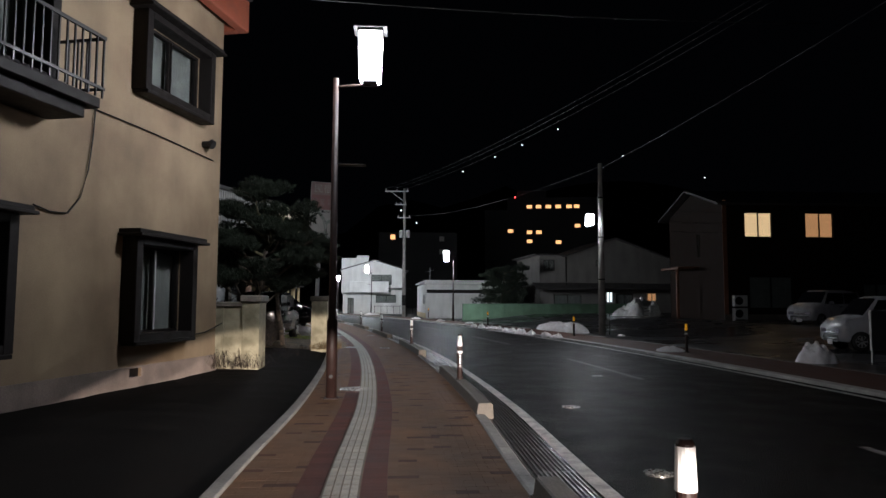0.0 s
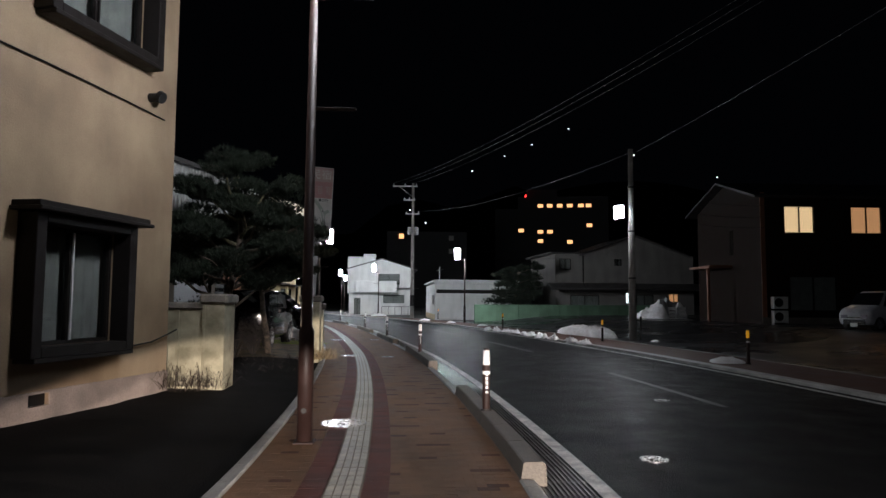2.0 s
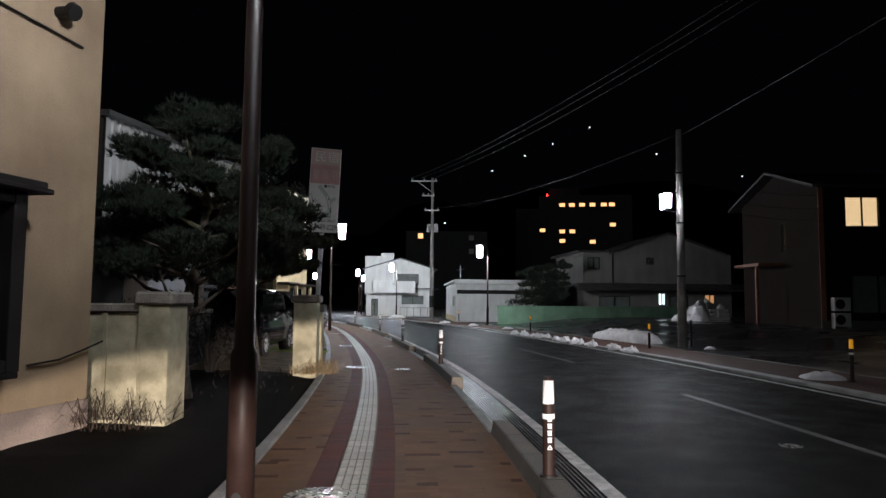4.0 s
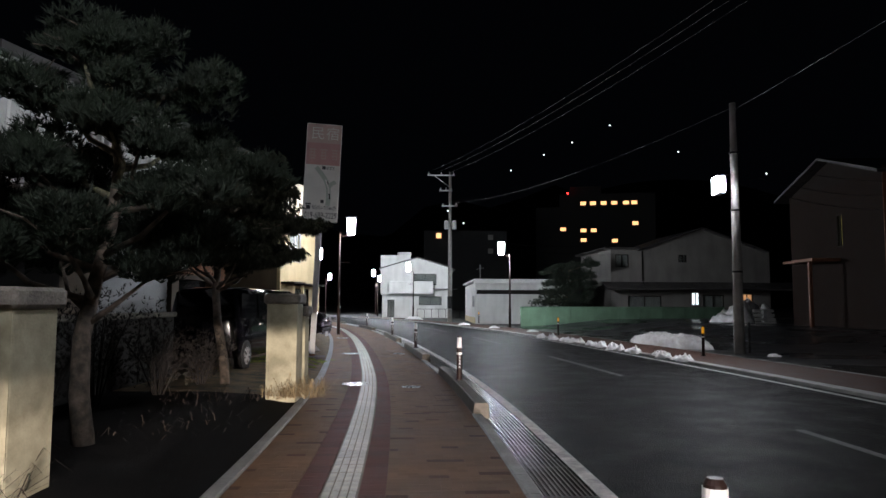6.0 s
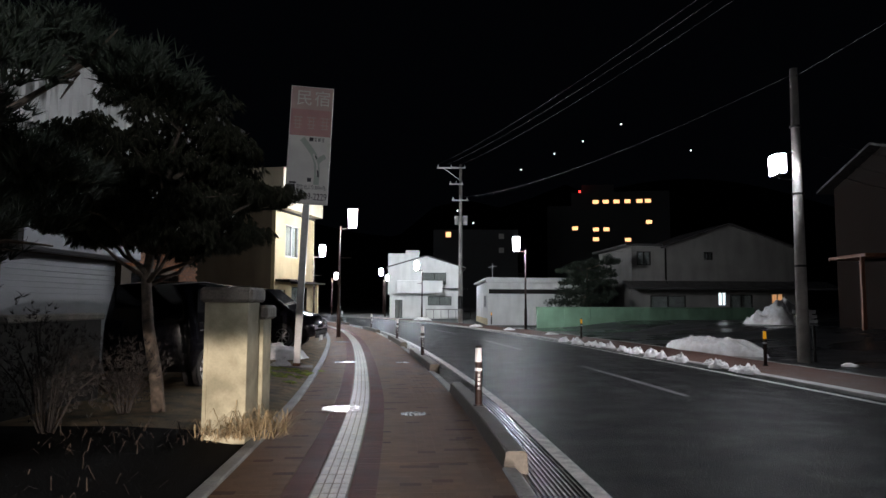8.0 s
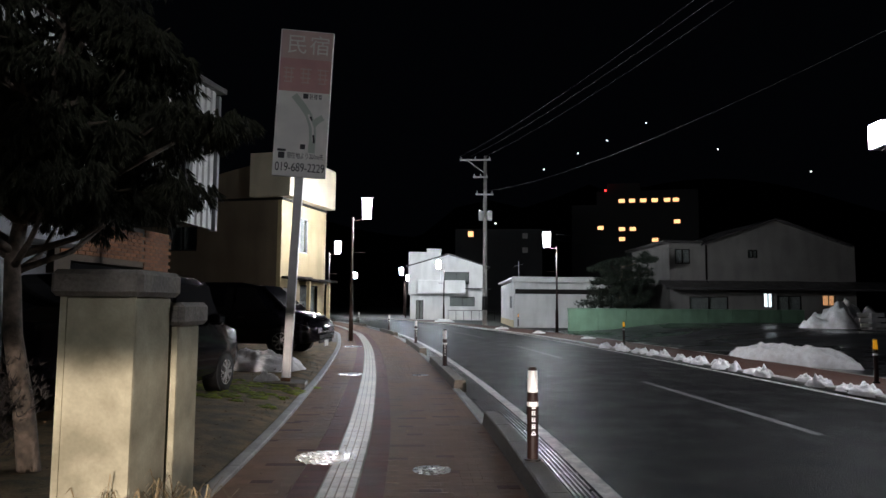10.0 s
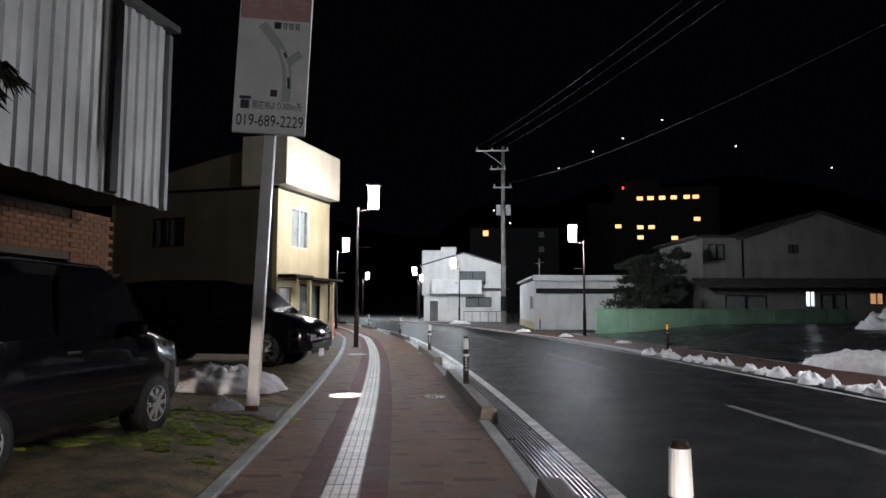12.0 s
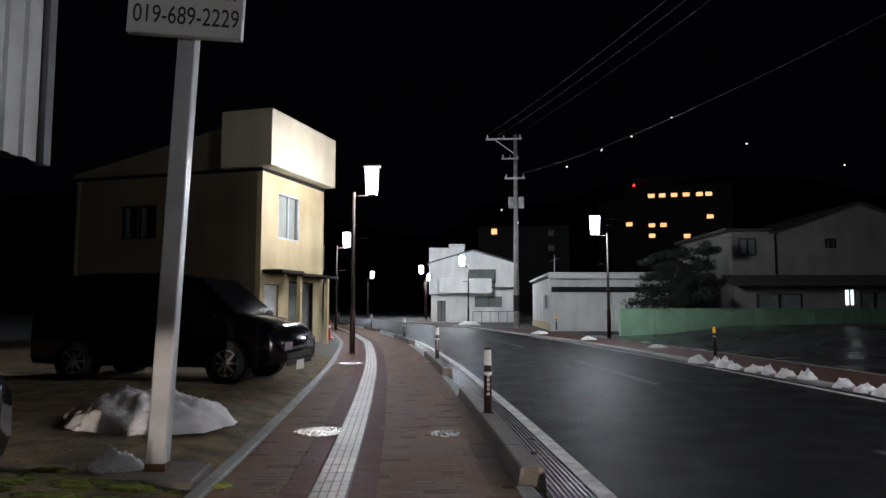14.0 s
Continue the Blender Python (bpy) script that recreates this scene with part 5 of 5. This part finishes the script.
def gable_roof(ob, x0, x1, y0, y1, z, rise, along_x=False, over=0.4, wallm=None, thick=0.14):
    bm = bmesh.new()
    def tri(p, q):
        vs = [bm.verts.new(v) for v in p] + [bm.verts.new(v) for v in q]
        for f in ((0, 1, 2, 3), (7, 6, 5, 4), (0, 4, 5, 1), (1, 5, 6, 2), (2, 6, 7, 3), (3, 7, 4, 0)):
            bm.faces.new([vs[i] for i in f])
    if along_x:
        c = (y0 + y1) / 2
        k = rise / (c - y0)
        for e, s in ((y0 - over, 1), (y1 + over, 1)):
            p = [(x0 - over, e, z - over * k), (x1 + over, e, z - over * k), (x1 + over, c, z + rise), (x0 - over, c, z + rise)]
            tri(p, [(a, b, q + thick) for a, b, q in p])
    else:
        c = (x0 + x1) / 2
        k = rise / (c - x0)
        for e in (x0 - over, x1 + over):
            p = [(e, y0 - over, z - over * k), (e, y1 + over, z - over * k), (c, y1 + over, z + rise), (c, y0 - over, z + rise)]
            tri(p, [(a, b, q + thick) for a, b, q in p])
    part("roof", bm, M_ROOF, ob, "dark metal roof")
    if wallm:
        if along_x:
            for xx in (x0, x1 - 0.2):
                bm = bmesh.new()
                tri([(xx, y0, z), (xx, y1, z), (xx, c + 0.01, z + rise - 0.01), (xx, c - 0.01, z + rise - 0.01)], [(xx + 0.2, y0, z), (xx + 0.2, y1, z), (xx + 0.2, c + 0.01, z + rise - 0.01), (xx + 0.2, c - 0.01, z + rise - 0.01)])
                part("gable", bm, wallm, ob)
        else:
            for yy in (y0, y1 - 0.2):
                bm = bmesh.new()
                tri([(x0, yy, z), (x1, yy, z), (c + 0.01, yy, z + rise - 0.01), (c - 0.01, yy, z + rise - 0.01)], [(x0, yy + 0.2, z), (x1, yy + 0.2, z), (c + 0.01, yy + 0.2, z + rise - 0.01), (c - 0.01, yy + 0.2, z + rise - 0.01)])
                part("gable", bm, wallm, ob)

# garage with a flat roof
gr = house_block("garage", pose(1.6, 58.2, -0.1, 0, 0, 3), 7.6, 13.0, 3.3, M_WHITEWALL, [], "low white garage with two wide pale shutters", "garage", [(9.5, 11.5, 1.3, 2.3)])
for k in range(2):
    ob = boxpart("shutter_door", gr, M_WHITEWALL, 0.35 + 3.6 * k, 3.75 + 3.6 * k, -0.06, -0.004, 0.1, 2.35, 0.01)
    for j in range(9):
        boxpart("slat", ob, M_WHITEWALL, 0.37 + 3.6 * k, 3.73 + 3.6 * k, -0.072, -0.06, 0.14 + j * 0.245, 0.36 + j * 0.245, 0.004)
boxpart("lintel", gr, M_DARKWOOD, 0.1, 7.5, -0.09, -0.004, 2.4, 2.75, 0.01, "dark rusty shutter housing")
boxpart("plinth", gr, M_YELLOW, -0.03, 0.0, 0.0, 13.0, -0.1, 0.45)
boxpart("fascia", gr, M_WHITEPLASTIC, -0.15, 7.8, -0.5, -0.3, 3.25, 3.65, 0.02)
boxpart("roof", gr, M_GREYPAINT, -0.25, 7.9, -0.3, 13.3, 3.45, 3.6, 0.02)
bm = bmesh.new()
tube(bm, [(-0.35 + 1.0, 3, 3.5), (0.65, 3, 5.0)], 0.03, 6)
tube(bm, [(0.3, 3, 4.6), (1.0, 3, 4.75)], 0.02, 6)
part("antenna", bm, M_GREYPAINT, gr)

# white shop house with a tower front
wh = house_block("house", pose(-8.5, 79.5, -0.1, 0, 0, 3), 8.0, 9.0, 5.6, M_WHITEWALL, [(3.6, 6.2, 3.7, 5.0), (4.2, 6.8, 1.4, 2.4), (0.6, 1.4, 0.0, 2.0)], "white two-storey shop house with a square front tower", side_holes=[(5.5, 8.0, 0.2, 2.3)], frame_mat=M_DARKWOOD)
boxpart("tower", wh, M_WHITEWALL, -0.2, 3.2, -0.25, 2.2, 2.6, 7.1, 0.02)
boxpart("tower_cap", wh, M_WHITEPLASTIC, 1.7, 3.25, -0.3, 1.6, 7.1, 7.45, 0.02)
boxpart("balcony", wh, M_WHITEWALL, 0.8, 5.8, -0.9, -0.25, 2.7, 4.1, 0.02)
gable_roof(wh, 0, 8.0, 0, 9.0, 5.6, 1.2, False, 0.4, M_WHITEWALL)
bm = bmesh.new()
box(bm, 5.4, 8.6, -0.7, 0.0, 3.2, 3.3, 0.01)
part("lower_roof", bm, M_ROOF, wh)
for k in range(7):
    boxpart("fence_post", wh, M_BLACKSTEEL, 4.0 + k * 0.8, 4.05 + k * 0.8, -1.4, -1.35, 0, 1.0)
boxpart("fence_rail", wh, M_BLACKSTEEL, 4.0, 8.9, -1.39, -1.36, 0.95, 1.0)

# pale grey house behind the green wall
h2 = house_block("house", pose(12.7, 57.6, -0.1, 0, 0, 5), 13.5, 9.0, 6.1, M_GREYWALL,
                 [(0.4, 1.5, 4.65, 5.7), (5.7, 6.4, 5.1, 5.7), (1.4, 4.2, 1.2, 2.3), (6.75, 7.45, 1.55, 2.6, M_COOLWIN), (7.7, 9.5, 1.2, 2.4), (11.0, 12.0, 1.7, 2.5, M_WARMWIN)],
                 "pale grey two-storey house with a lit ground-floor window", frame_mat=M_DARKWOOD)
gable_roof(h2, 2.7, 12.7, 0, 9.0, 6.1, 1.75, False, 0.4, M_GREYWALL)
boxpart("roof", h2, M_ROOF, -0.6, 2.3, -0.5, 9.0, 6.12, 6.28, 0.02)
boxpart("corner_board", h2, M_DARKWOOD, 2.6, 2.72, -0.05, -0.002, 3.5, 6.0)
bm = bmesh.new()
vs = [bm.verts.new(p) for p in ((-0.8, -1.6, 2.75), (15.5, -1.6, 2.75), (15.5, 0, 3.3), (-0.8, 0, 3.3), (-0.8, -1.6, 2.9), (15.5, -1.6, 2.9), (15.5, 0, 3.45), (-0.8, 0, 3.45))]
for f in ((0, 1, 2, 3), (7, 6, 5, 4), (0, 4, 5, 1), (1, 5, 6, 2), (2, 6, 7, 3), (3, 7, 4, 0)):
    bm.faces.new([vs[i] for i in f])
part("lean_to_roof", bm, M_ROOF, h2, "dark glossy lean-to roof")

# dark brown house with two lit windows
h3 = house_block("house", pose(18.75, 31.4, 0.45, 0, 0, 0), 15.0, 8.4, 7.0, M_BROWNSIDING,
                 [(1.3, 3.05, 4.95, 6.47, M_WARMWIN2), (5.05, 6.85, 4.95, 6.47, M_WARMWIN), (1.5, 4.2, 0.7, 2.6), (8.5, 10.2, 0.9, 2.2)],
                 "dark brown two-storey house with two warmly lit windows", side_holes=[(4.6, 5.1, 3.9, 5.5, M_DIMWIN)], frame_mat=M_DARKWOOD)
gable_roof(h3, 0, 15.0, 0, 8.4, 7.0, 1.3, True, 0.6, M_GREYSIDING)
boxpart("corner_board", h3, M_ORANGEWOOD, -0.03, 0.22, -0.03, 0.0, -0.1, 7.2)
boxpart("porch_post", h3, M_ORANGEWOOD, -1.3, -1.15, 4.0, 4.15, -0.1, 3.2)
boxpart("porch_roof", h3, M_ORANGEWOOD, -1.4, 0.0, 3.5, 6.5, 3.2, 3.35, 0.01)
boxpart("plinth", h3, M_CONC, -0.04, 15.0, -0.04, 0.0, -0.1, 0.35)
bm = bmesh.new()
ac = thing("air_conditioner", pose(19.5, 31.1, 0.42), "stacked white outdoor air conditioner units by the dark house", "air conditioner")
for z in (0.1, 0.85):
    u = boxpart("unit", ac, M_WHITEPLASTIC, -0.4, 0.4, -0.16, 0.16, z, z + 0.65, 0.02)
    bm = bmesh.new()
    tube(bm, [(-0.12, -0.165, z + 0.33), (-0.12, -0.175, z + 0.33)], 0.24, 20)
    part("fan_grille", bm, M_BLACKSTEEL, u)
for x in (-0.38, 0.38):
    boxpart("stand", ac, M_GREYPAINT, x - 0.02, x + 0.02, -0.16, 0.16, 0, 0.1)
st = thing("steps", pose(17.4, 41.5, 0.12), "short white slatted stand at the back of the lot", "stand")
for k in range(4):
    boxpart("slat", st, M_WHITEPLASTIC, 0, 1.2, 0.1 * k, 0.1 * k + 0.08, 0.2 + 0.25 * k, 0.38 + 0.25 * k)
boxpart("frame", st, M_GREYPAINT, 0.5, 0.7, 0.1, 0.4, 0, 1.1)
sb = thing("notice_board", pose(12.55, 9.35, -0.06, 0, 0, 30), "pale blank board standing in the lot", "board")
boxpart("board", sb, M_SIGNWHITE, -0.5, 0.5, -0.03, 0.03, 0.33, 1.38, 0.01)
for x in (-0.44, 0.44):
    boxpart("leg", sb, M_GREYPAINT, x - 0.03, x + 0.03, -0.028, 0.028, 0, 0.34)
tree(pose(8.8, 55.5, -0.1), 4.6, (0, 0), [(((k % 4) - 1.5) * 1.0, 0.5 * math.sin(k * 2), 1.5 + 0.22 * k, 1.2 - 0.03 * k) for k in range(16)], M_NEEDLE, 21, "dark broad garden pine behind the green wall", blade=0.25, density=0.8)

# ---- the far town ----
ht = thing("hotel", pose(30, 200, 0, 0, 0, -9), "tall dark hotel with a few lit rooms", "hotel")
bm = bmesh.new()
box(bm, 0, 27, 0, 14, -1, 33.5)
box(bm, 3, 12, 2, 12, 33.5, 36)
box(bm, -7, 0, 2, 12, -1, 30)
part("wall", bm, M_HOTEL, ht)
for z, xs in ((30.2, (6, 8.8, 11.8, 14.8, 18.1, 20.4)), (24.2, (20.6,)), (22.3, (6, 8.9)), (22.7, (0.2,)), (19.5, (6,)), (19.2, (14.8,))):
    for x in xs:
        bm = bmesh.new()
        box(bm, x, x + 1.6, -0.12, 0.02, z, z + 1.0)
        part("window", bm, M_HOTELWIN, ht, "lit window")
for k in range(10):
    for j in range(8):
        boxpart("balcony_band", ht, M_HOTEL, 0.4 + j * 3.3, 3.2 + j * 3.3, -0.06, -0.01, 4 + 3.1 * k, 4.9 + 3.1 * k)
boxpart("beacon", ht, M_RED, 2.2, 2.6, -0.2, 0.2, 33.5, 34.0)
apt = thing("apartment_building", pose(-8, 165, 0), "dim distant block with three lit windows", "building")
boxpart("wall", apt, M_HOTEL, 0, 20, 0, 10, -1, 19)
for x, z in ((3.0, 17.2), (15.5, 16.8), (15.5, 13.5)):
    boxpart("window", apt, M_HOTELWIN if x < 5 else M_PALECURTAIN, x, x + 1.2, -0.1, 0.02, z, z + 1.2)
bm = bmesh.new()
rows = []
for i in range(41):
    x = -500 + 25 * i
    rows.append([bm.verts.new((x, 420 + 60 * math.sin(i * 0.3), -1)), bm.verts.new((x, 520, 60 + 25 * math.sin(i * 0.35) + 8 * math.sin(i * 1.7))), bm.verts.new((x, 700, 100 + 30 * math.sin(i * 0.27)))])
for a, b in zip(rows, rows[1:]):
    for k in range(2):
        bm.faces.new((a[k], b[k], b[k + 1], a[k + 1]))
solid("backdrop", bm, M_HILL, "black wooded hills behind the town", "hill", kind="structure", smooth=True)
for x, y, z in ((55, 430, 96), (73, 430, 104), (97, 430, 115), (140, 430, 98), (195, 430, 84), (-6, 430, 60), (4, 430, 52), (34, 430, 86)):
    bm = bmesh.new()
    bmesh.ops.create_icosphere(bm, subdivisions=1, radius=0.55)
    o = solid("hillside_lamp", bm, M_COOLWIN, "tiny white lamp high on the dark hillside", "lamp", "hillside lamps")
    o.location = (x, y, z)

# ---- yard vegetation and litter ----
def grass(name, centre, radius, count, height, material, label, seed, z=0.13, splay=0.8):
    rnd = random.Random(seed)
    bm = bmesh.new()
    for _ in range(count):
        a, q = rnd.uniform(0, 6.283), radius * math.sqrt(rnd.random())
        p = Vector((centre[0] + q * math.cos(a), centre[1] + q * math.sin(a), z))
        d = Vector((rnd.uniform(-1, 1) * splay, rnd.uniform(-1, 1) * splay, rnd.uniform(0.25, 1))).normalized() * height * rnd.uniform(0.4, 1.1)
        bend = Vector((d.x * 0.7, d.y * 0.7, -0.35 * d.length))
        side = Vector((-d.y, d.x, 0)).normalized() * 0.005 if abs(d.x) + abs(d.y) > 1e-4 else Vector((0.005, 0, 0))
        v = [bm.verts.new(p - side), bm.verts.new(p + side), bm.verts.new(p + d + side * 0.7), bm.verts.new(p + d - side * 0.7), bm.verts.new(p + d + bend)]
        bm.faces.new(v[:4])
        bm.faces.new((v[3], v[2], v[4]))
    me = finish(bm, name, material)
    return tagged(new(name, me), label, "grass", kind="stuff")
grass("dry_grass", (-2.2, 11.75), 0.33, 260, 0.34, M_DRYGRASS, "bleached dry grass at the foot of the gate post", 1)
grass("dry_grass", (-2.5, 11.6), 0.3, 120, 0.22, M_DRYGRASS, "bleached dry grass at the foot of the gate post", 2)
grass("withered_weeds", (-3.5, 6.15), 0.55, 240, 0.42, M_WEED, "withered brown weeds along the short wall", 3)
grass("withered_weeds", (-3.2, 9.3), 1.0, 60, 0.12, M_WEED, "withered brown weeds in the yard", 4)
grass("withered_weeds", (-3.5, 11.4), 0.8, 110, 0.14, M_WEED, "withered brown weeds in the yard", 5)
rnd = random.Random(31)
def yard_height(x, y):
    u = (line_x(y) - x) * 0.985
    return float(np.interp(u, (1.05, 1.4, 1.9, 2.5), (0.0, 0.07, 0.12, 0.15)))
for k in range(90):
    x, y = -4.15 + rnd.uniform(-0.75, 0.85), 18.4 + rnd.uniform(-1.4, 1.3)
    patch("moss", x, y, rnd.uniform(0.05, 0.2), 0.014, M_MOSS, "bright green moss patch on the yard soil", "moss", k * 2.7, kind="stuff", z=yard_height(x, y) + 0.004, sx=1.3, sy=0.8, rings=5, seg=22, rough=1.2)
rnd = random.Random(77)
bm = bmesh.new()
for _ in range(1500):
    y = rnd.uniform(13.2, 33)
    u = -1.1 - abs(rnd.gauss(0, 1.1))
    if rnd.random() < 0.12:
        u = rnd.uniform(-0.9, 1.4)
    p = along(s_of(y), u)[0]
    h = 0.012 if u > -1 else min(0.17, 0.02 + 0.22 * (-u - 1.05)) if u > -1.7 else 0.168
    a, q = rnd.uniform(0, 6.28), rnd.uniform(0.012, 0.035)
    vs = [bm.verts.new((p.x + q * math.cos(a + k) * m, p.y + q * math.sin(a + k) * m, h + rnd.uniform(0, 0.014))) for k, m in ((0, 1), (1.3, 0.7), (3.1, 1.1), (4.6, 0.6))]
    bm.faces.new(vs)
tagged(new("fallen_leaves", finish(bm, "fallen_leaves", M_LEAF)), "scattered brown fallen leaves on the yard edge", "leaves", kind="stuff")
for k, (x, y) in enumerate(((-8.0, 40.6), (-8.3, 41.6))):
    c = thing("marker_post", pose(x, y, 0.12), "small red plastic marker post", "marker post", "red markers")
    bm = bmesh.new()
    tube(bm, [(0, 0, 0), (0, 0, 0.06), (0, 0, 0.08), (0, 0, 0.75)], [0.17, 0.16, 0.07, 0.05], 12)
    part("body", bm, M_ORANGECONE, c)
    bm = bmesh.new()
    tube(bm, [(0, 0, 0.45), (0, 0, 0.55)], [0.064, 0.061], 12, False)
    part("band", bm, M_REFLECT, c)

# ---- bricks of the workshop corner ----
bm = bmesh.new()
box(bm, 0, 0.02, 0, 0.2, 0, 0.058)
brick_mesh = finish(bm, "brick", M_BRICK)
for j in range(40):
    for i in range(5):
        o = new("brick", brick_mesh)
        o.parent = cb
        o.matrix_basis = pose(-1.2, 7.22 + i * 0.21 - 0.1 * (j % 2) * (i > 0), j * 0.068)

for j in range(31, 39):                # the course over the doorway
    for i in range(12):
        o = new("brick", brick_mesh)
        o.parent = cb
        o.matrix_basis = pose(-1.2, 4.62 + i * 0.21 + 0.1 * (j % 2), j * 0.068)

# ---- paving stones ----
bm = bmesh.new()
box(bm, -0.148, 0.148, -0.148, 0.148, -0.014, 0.002)
for k in range(4):
    box(bm, -0.134 + k * 0.070, -0.076 + k * 0.070, -0.146, 0.146, 0.002, 0.007)
# the tile base is darker than its ribs
tile_mesh = finish(bm, "tactile_tile", mat("dark_tactile_base", (0.25, 0.20, 0.135), 0.7, vary=0.4, scale=9, bump=0.3, fine=60, obj=0.3))
tile_mesh.materials.append(mat("worn_tactile_rib", (0.62, 0.56, 0.43), 0.5, vary=0.4, scale=9, bump=0.3, fine=60, obj=0.25))
for f in tile_mesh.polygons:
    f.material_index = 1 if f.center.z > 0.0065 else 0
s = s_of(-7.5)
while s < s_of(66):
    p, d = along(s, 0.0)
    o = new("tactile_tile", tile_mesh)
    o.parent = pavement
    o.matrix_basis = pose(p.x, p.y, 0, 0, 0, math.degrees(math.atan2(d.y, d.x)) - 90)
    s += 0.3

rnd = random.Random(4)
def paver_verts(s, u0, u1, dz):
    q = [(along(s + a, u)[0], z) for z in (-0.014, dz) for a, u in ((0.001, u0 + 0.0015), (0.001, u1 - 0.0015), (0.099, u1 - 0.0015), (0.099, u0 + 0.0015))]
    return [(p.x, p.y, z) for p, z in q]
joined = {"tan": ([], []), "dark": ([], []), "red": ([], [])}
bm = bmesh.new()
box(bm, -0.0895, 0.0895, -0.0492, 0.0492, -0.014, 0.002)
single = {"tan": finish(bm, "paver", M_PAVER_OBJ)}
bm = bmesh.new()
box(bm, -0.0895, 0.0895, -0.0492, 0.0492, -0.014, 0.002)
single["dark"] = finish(bm, "paver", M_PAVER_DARK)
count = 0
s, row = s_of(-7.5), 0
s_near, s_far = s_of(11.0), s_of(16.0)
while s < s_of(62):
    cells = [(-0.37, -0.155, "red"), (0.155, 0.37, "red")]
    off = 0.091 * (row % 2)
    for a, b in ((-0.925, -0.37), (0.37, 1.47)):
        e = a - off
        while e < b - 0.01:
            c0, c1 = max(e, a), min(e + 0.182, b)
            if c1 - c0 > 0.03:
                cells.append((c0, c1, "dark" if (int((e + off) / 0.182 + 50) * 37 + row * 61 + (row // 3) * 17) % 19 in (3, 4) and (row * 7 + int(e * 5)) % 3 else "tan"))
            e += 0.182
    for a, b, kind in cells:
        dz = rnd.uniform(-0.0004, 0.0007)
        if s_near < s < s_far and a > 0.36 and b - a > 0.17 and count < 290 and kind != "red":
            p, d = along(s + 0.05, (a + b) / 2)
            o = new("paver", single[kind])
            o.parent = pavement
            o.matrix_basis = pose(p.x, p.y, dz, 0, 0, math.degrees(math.atan2(d.y, d.x)) - 90)
            count += 1
            continue
        vs, fs = joined[kind]
        n = len(vs)
        vs.extend(paver_verts(s, a, b, dz))
        fs.extend([(n + 4, n + 5, n + 6, n + 7), (n, n + 1, n + 5, n + 4), (n + 1, n + 2, n + 6, n + 5), (n + 2, n + 3, n + 7, n + 6), (n + 3, n, n + 4, n + 7)])
    s += 0.101
    row += 1
for kind, m in (("tan", M_PAVER), ("dark", M_PAVER_DARK), ("red", M_PAVER_RED)):
    me = bpy.data.meshes.new("pavers")
    me.from_pydata(joined[kind][0], [], joined[kind][1])
    me.materials.append(m)
    o = new("paver_field", me)
    o.parent = pavement
    tagged(o, {"tan": "tan brown brick pavers", "dark": "dark brown brick pavers", "red": "dark red brick paver bands"}[kind], kind="stuff")
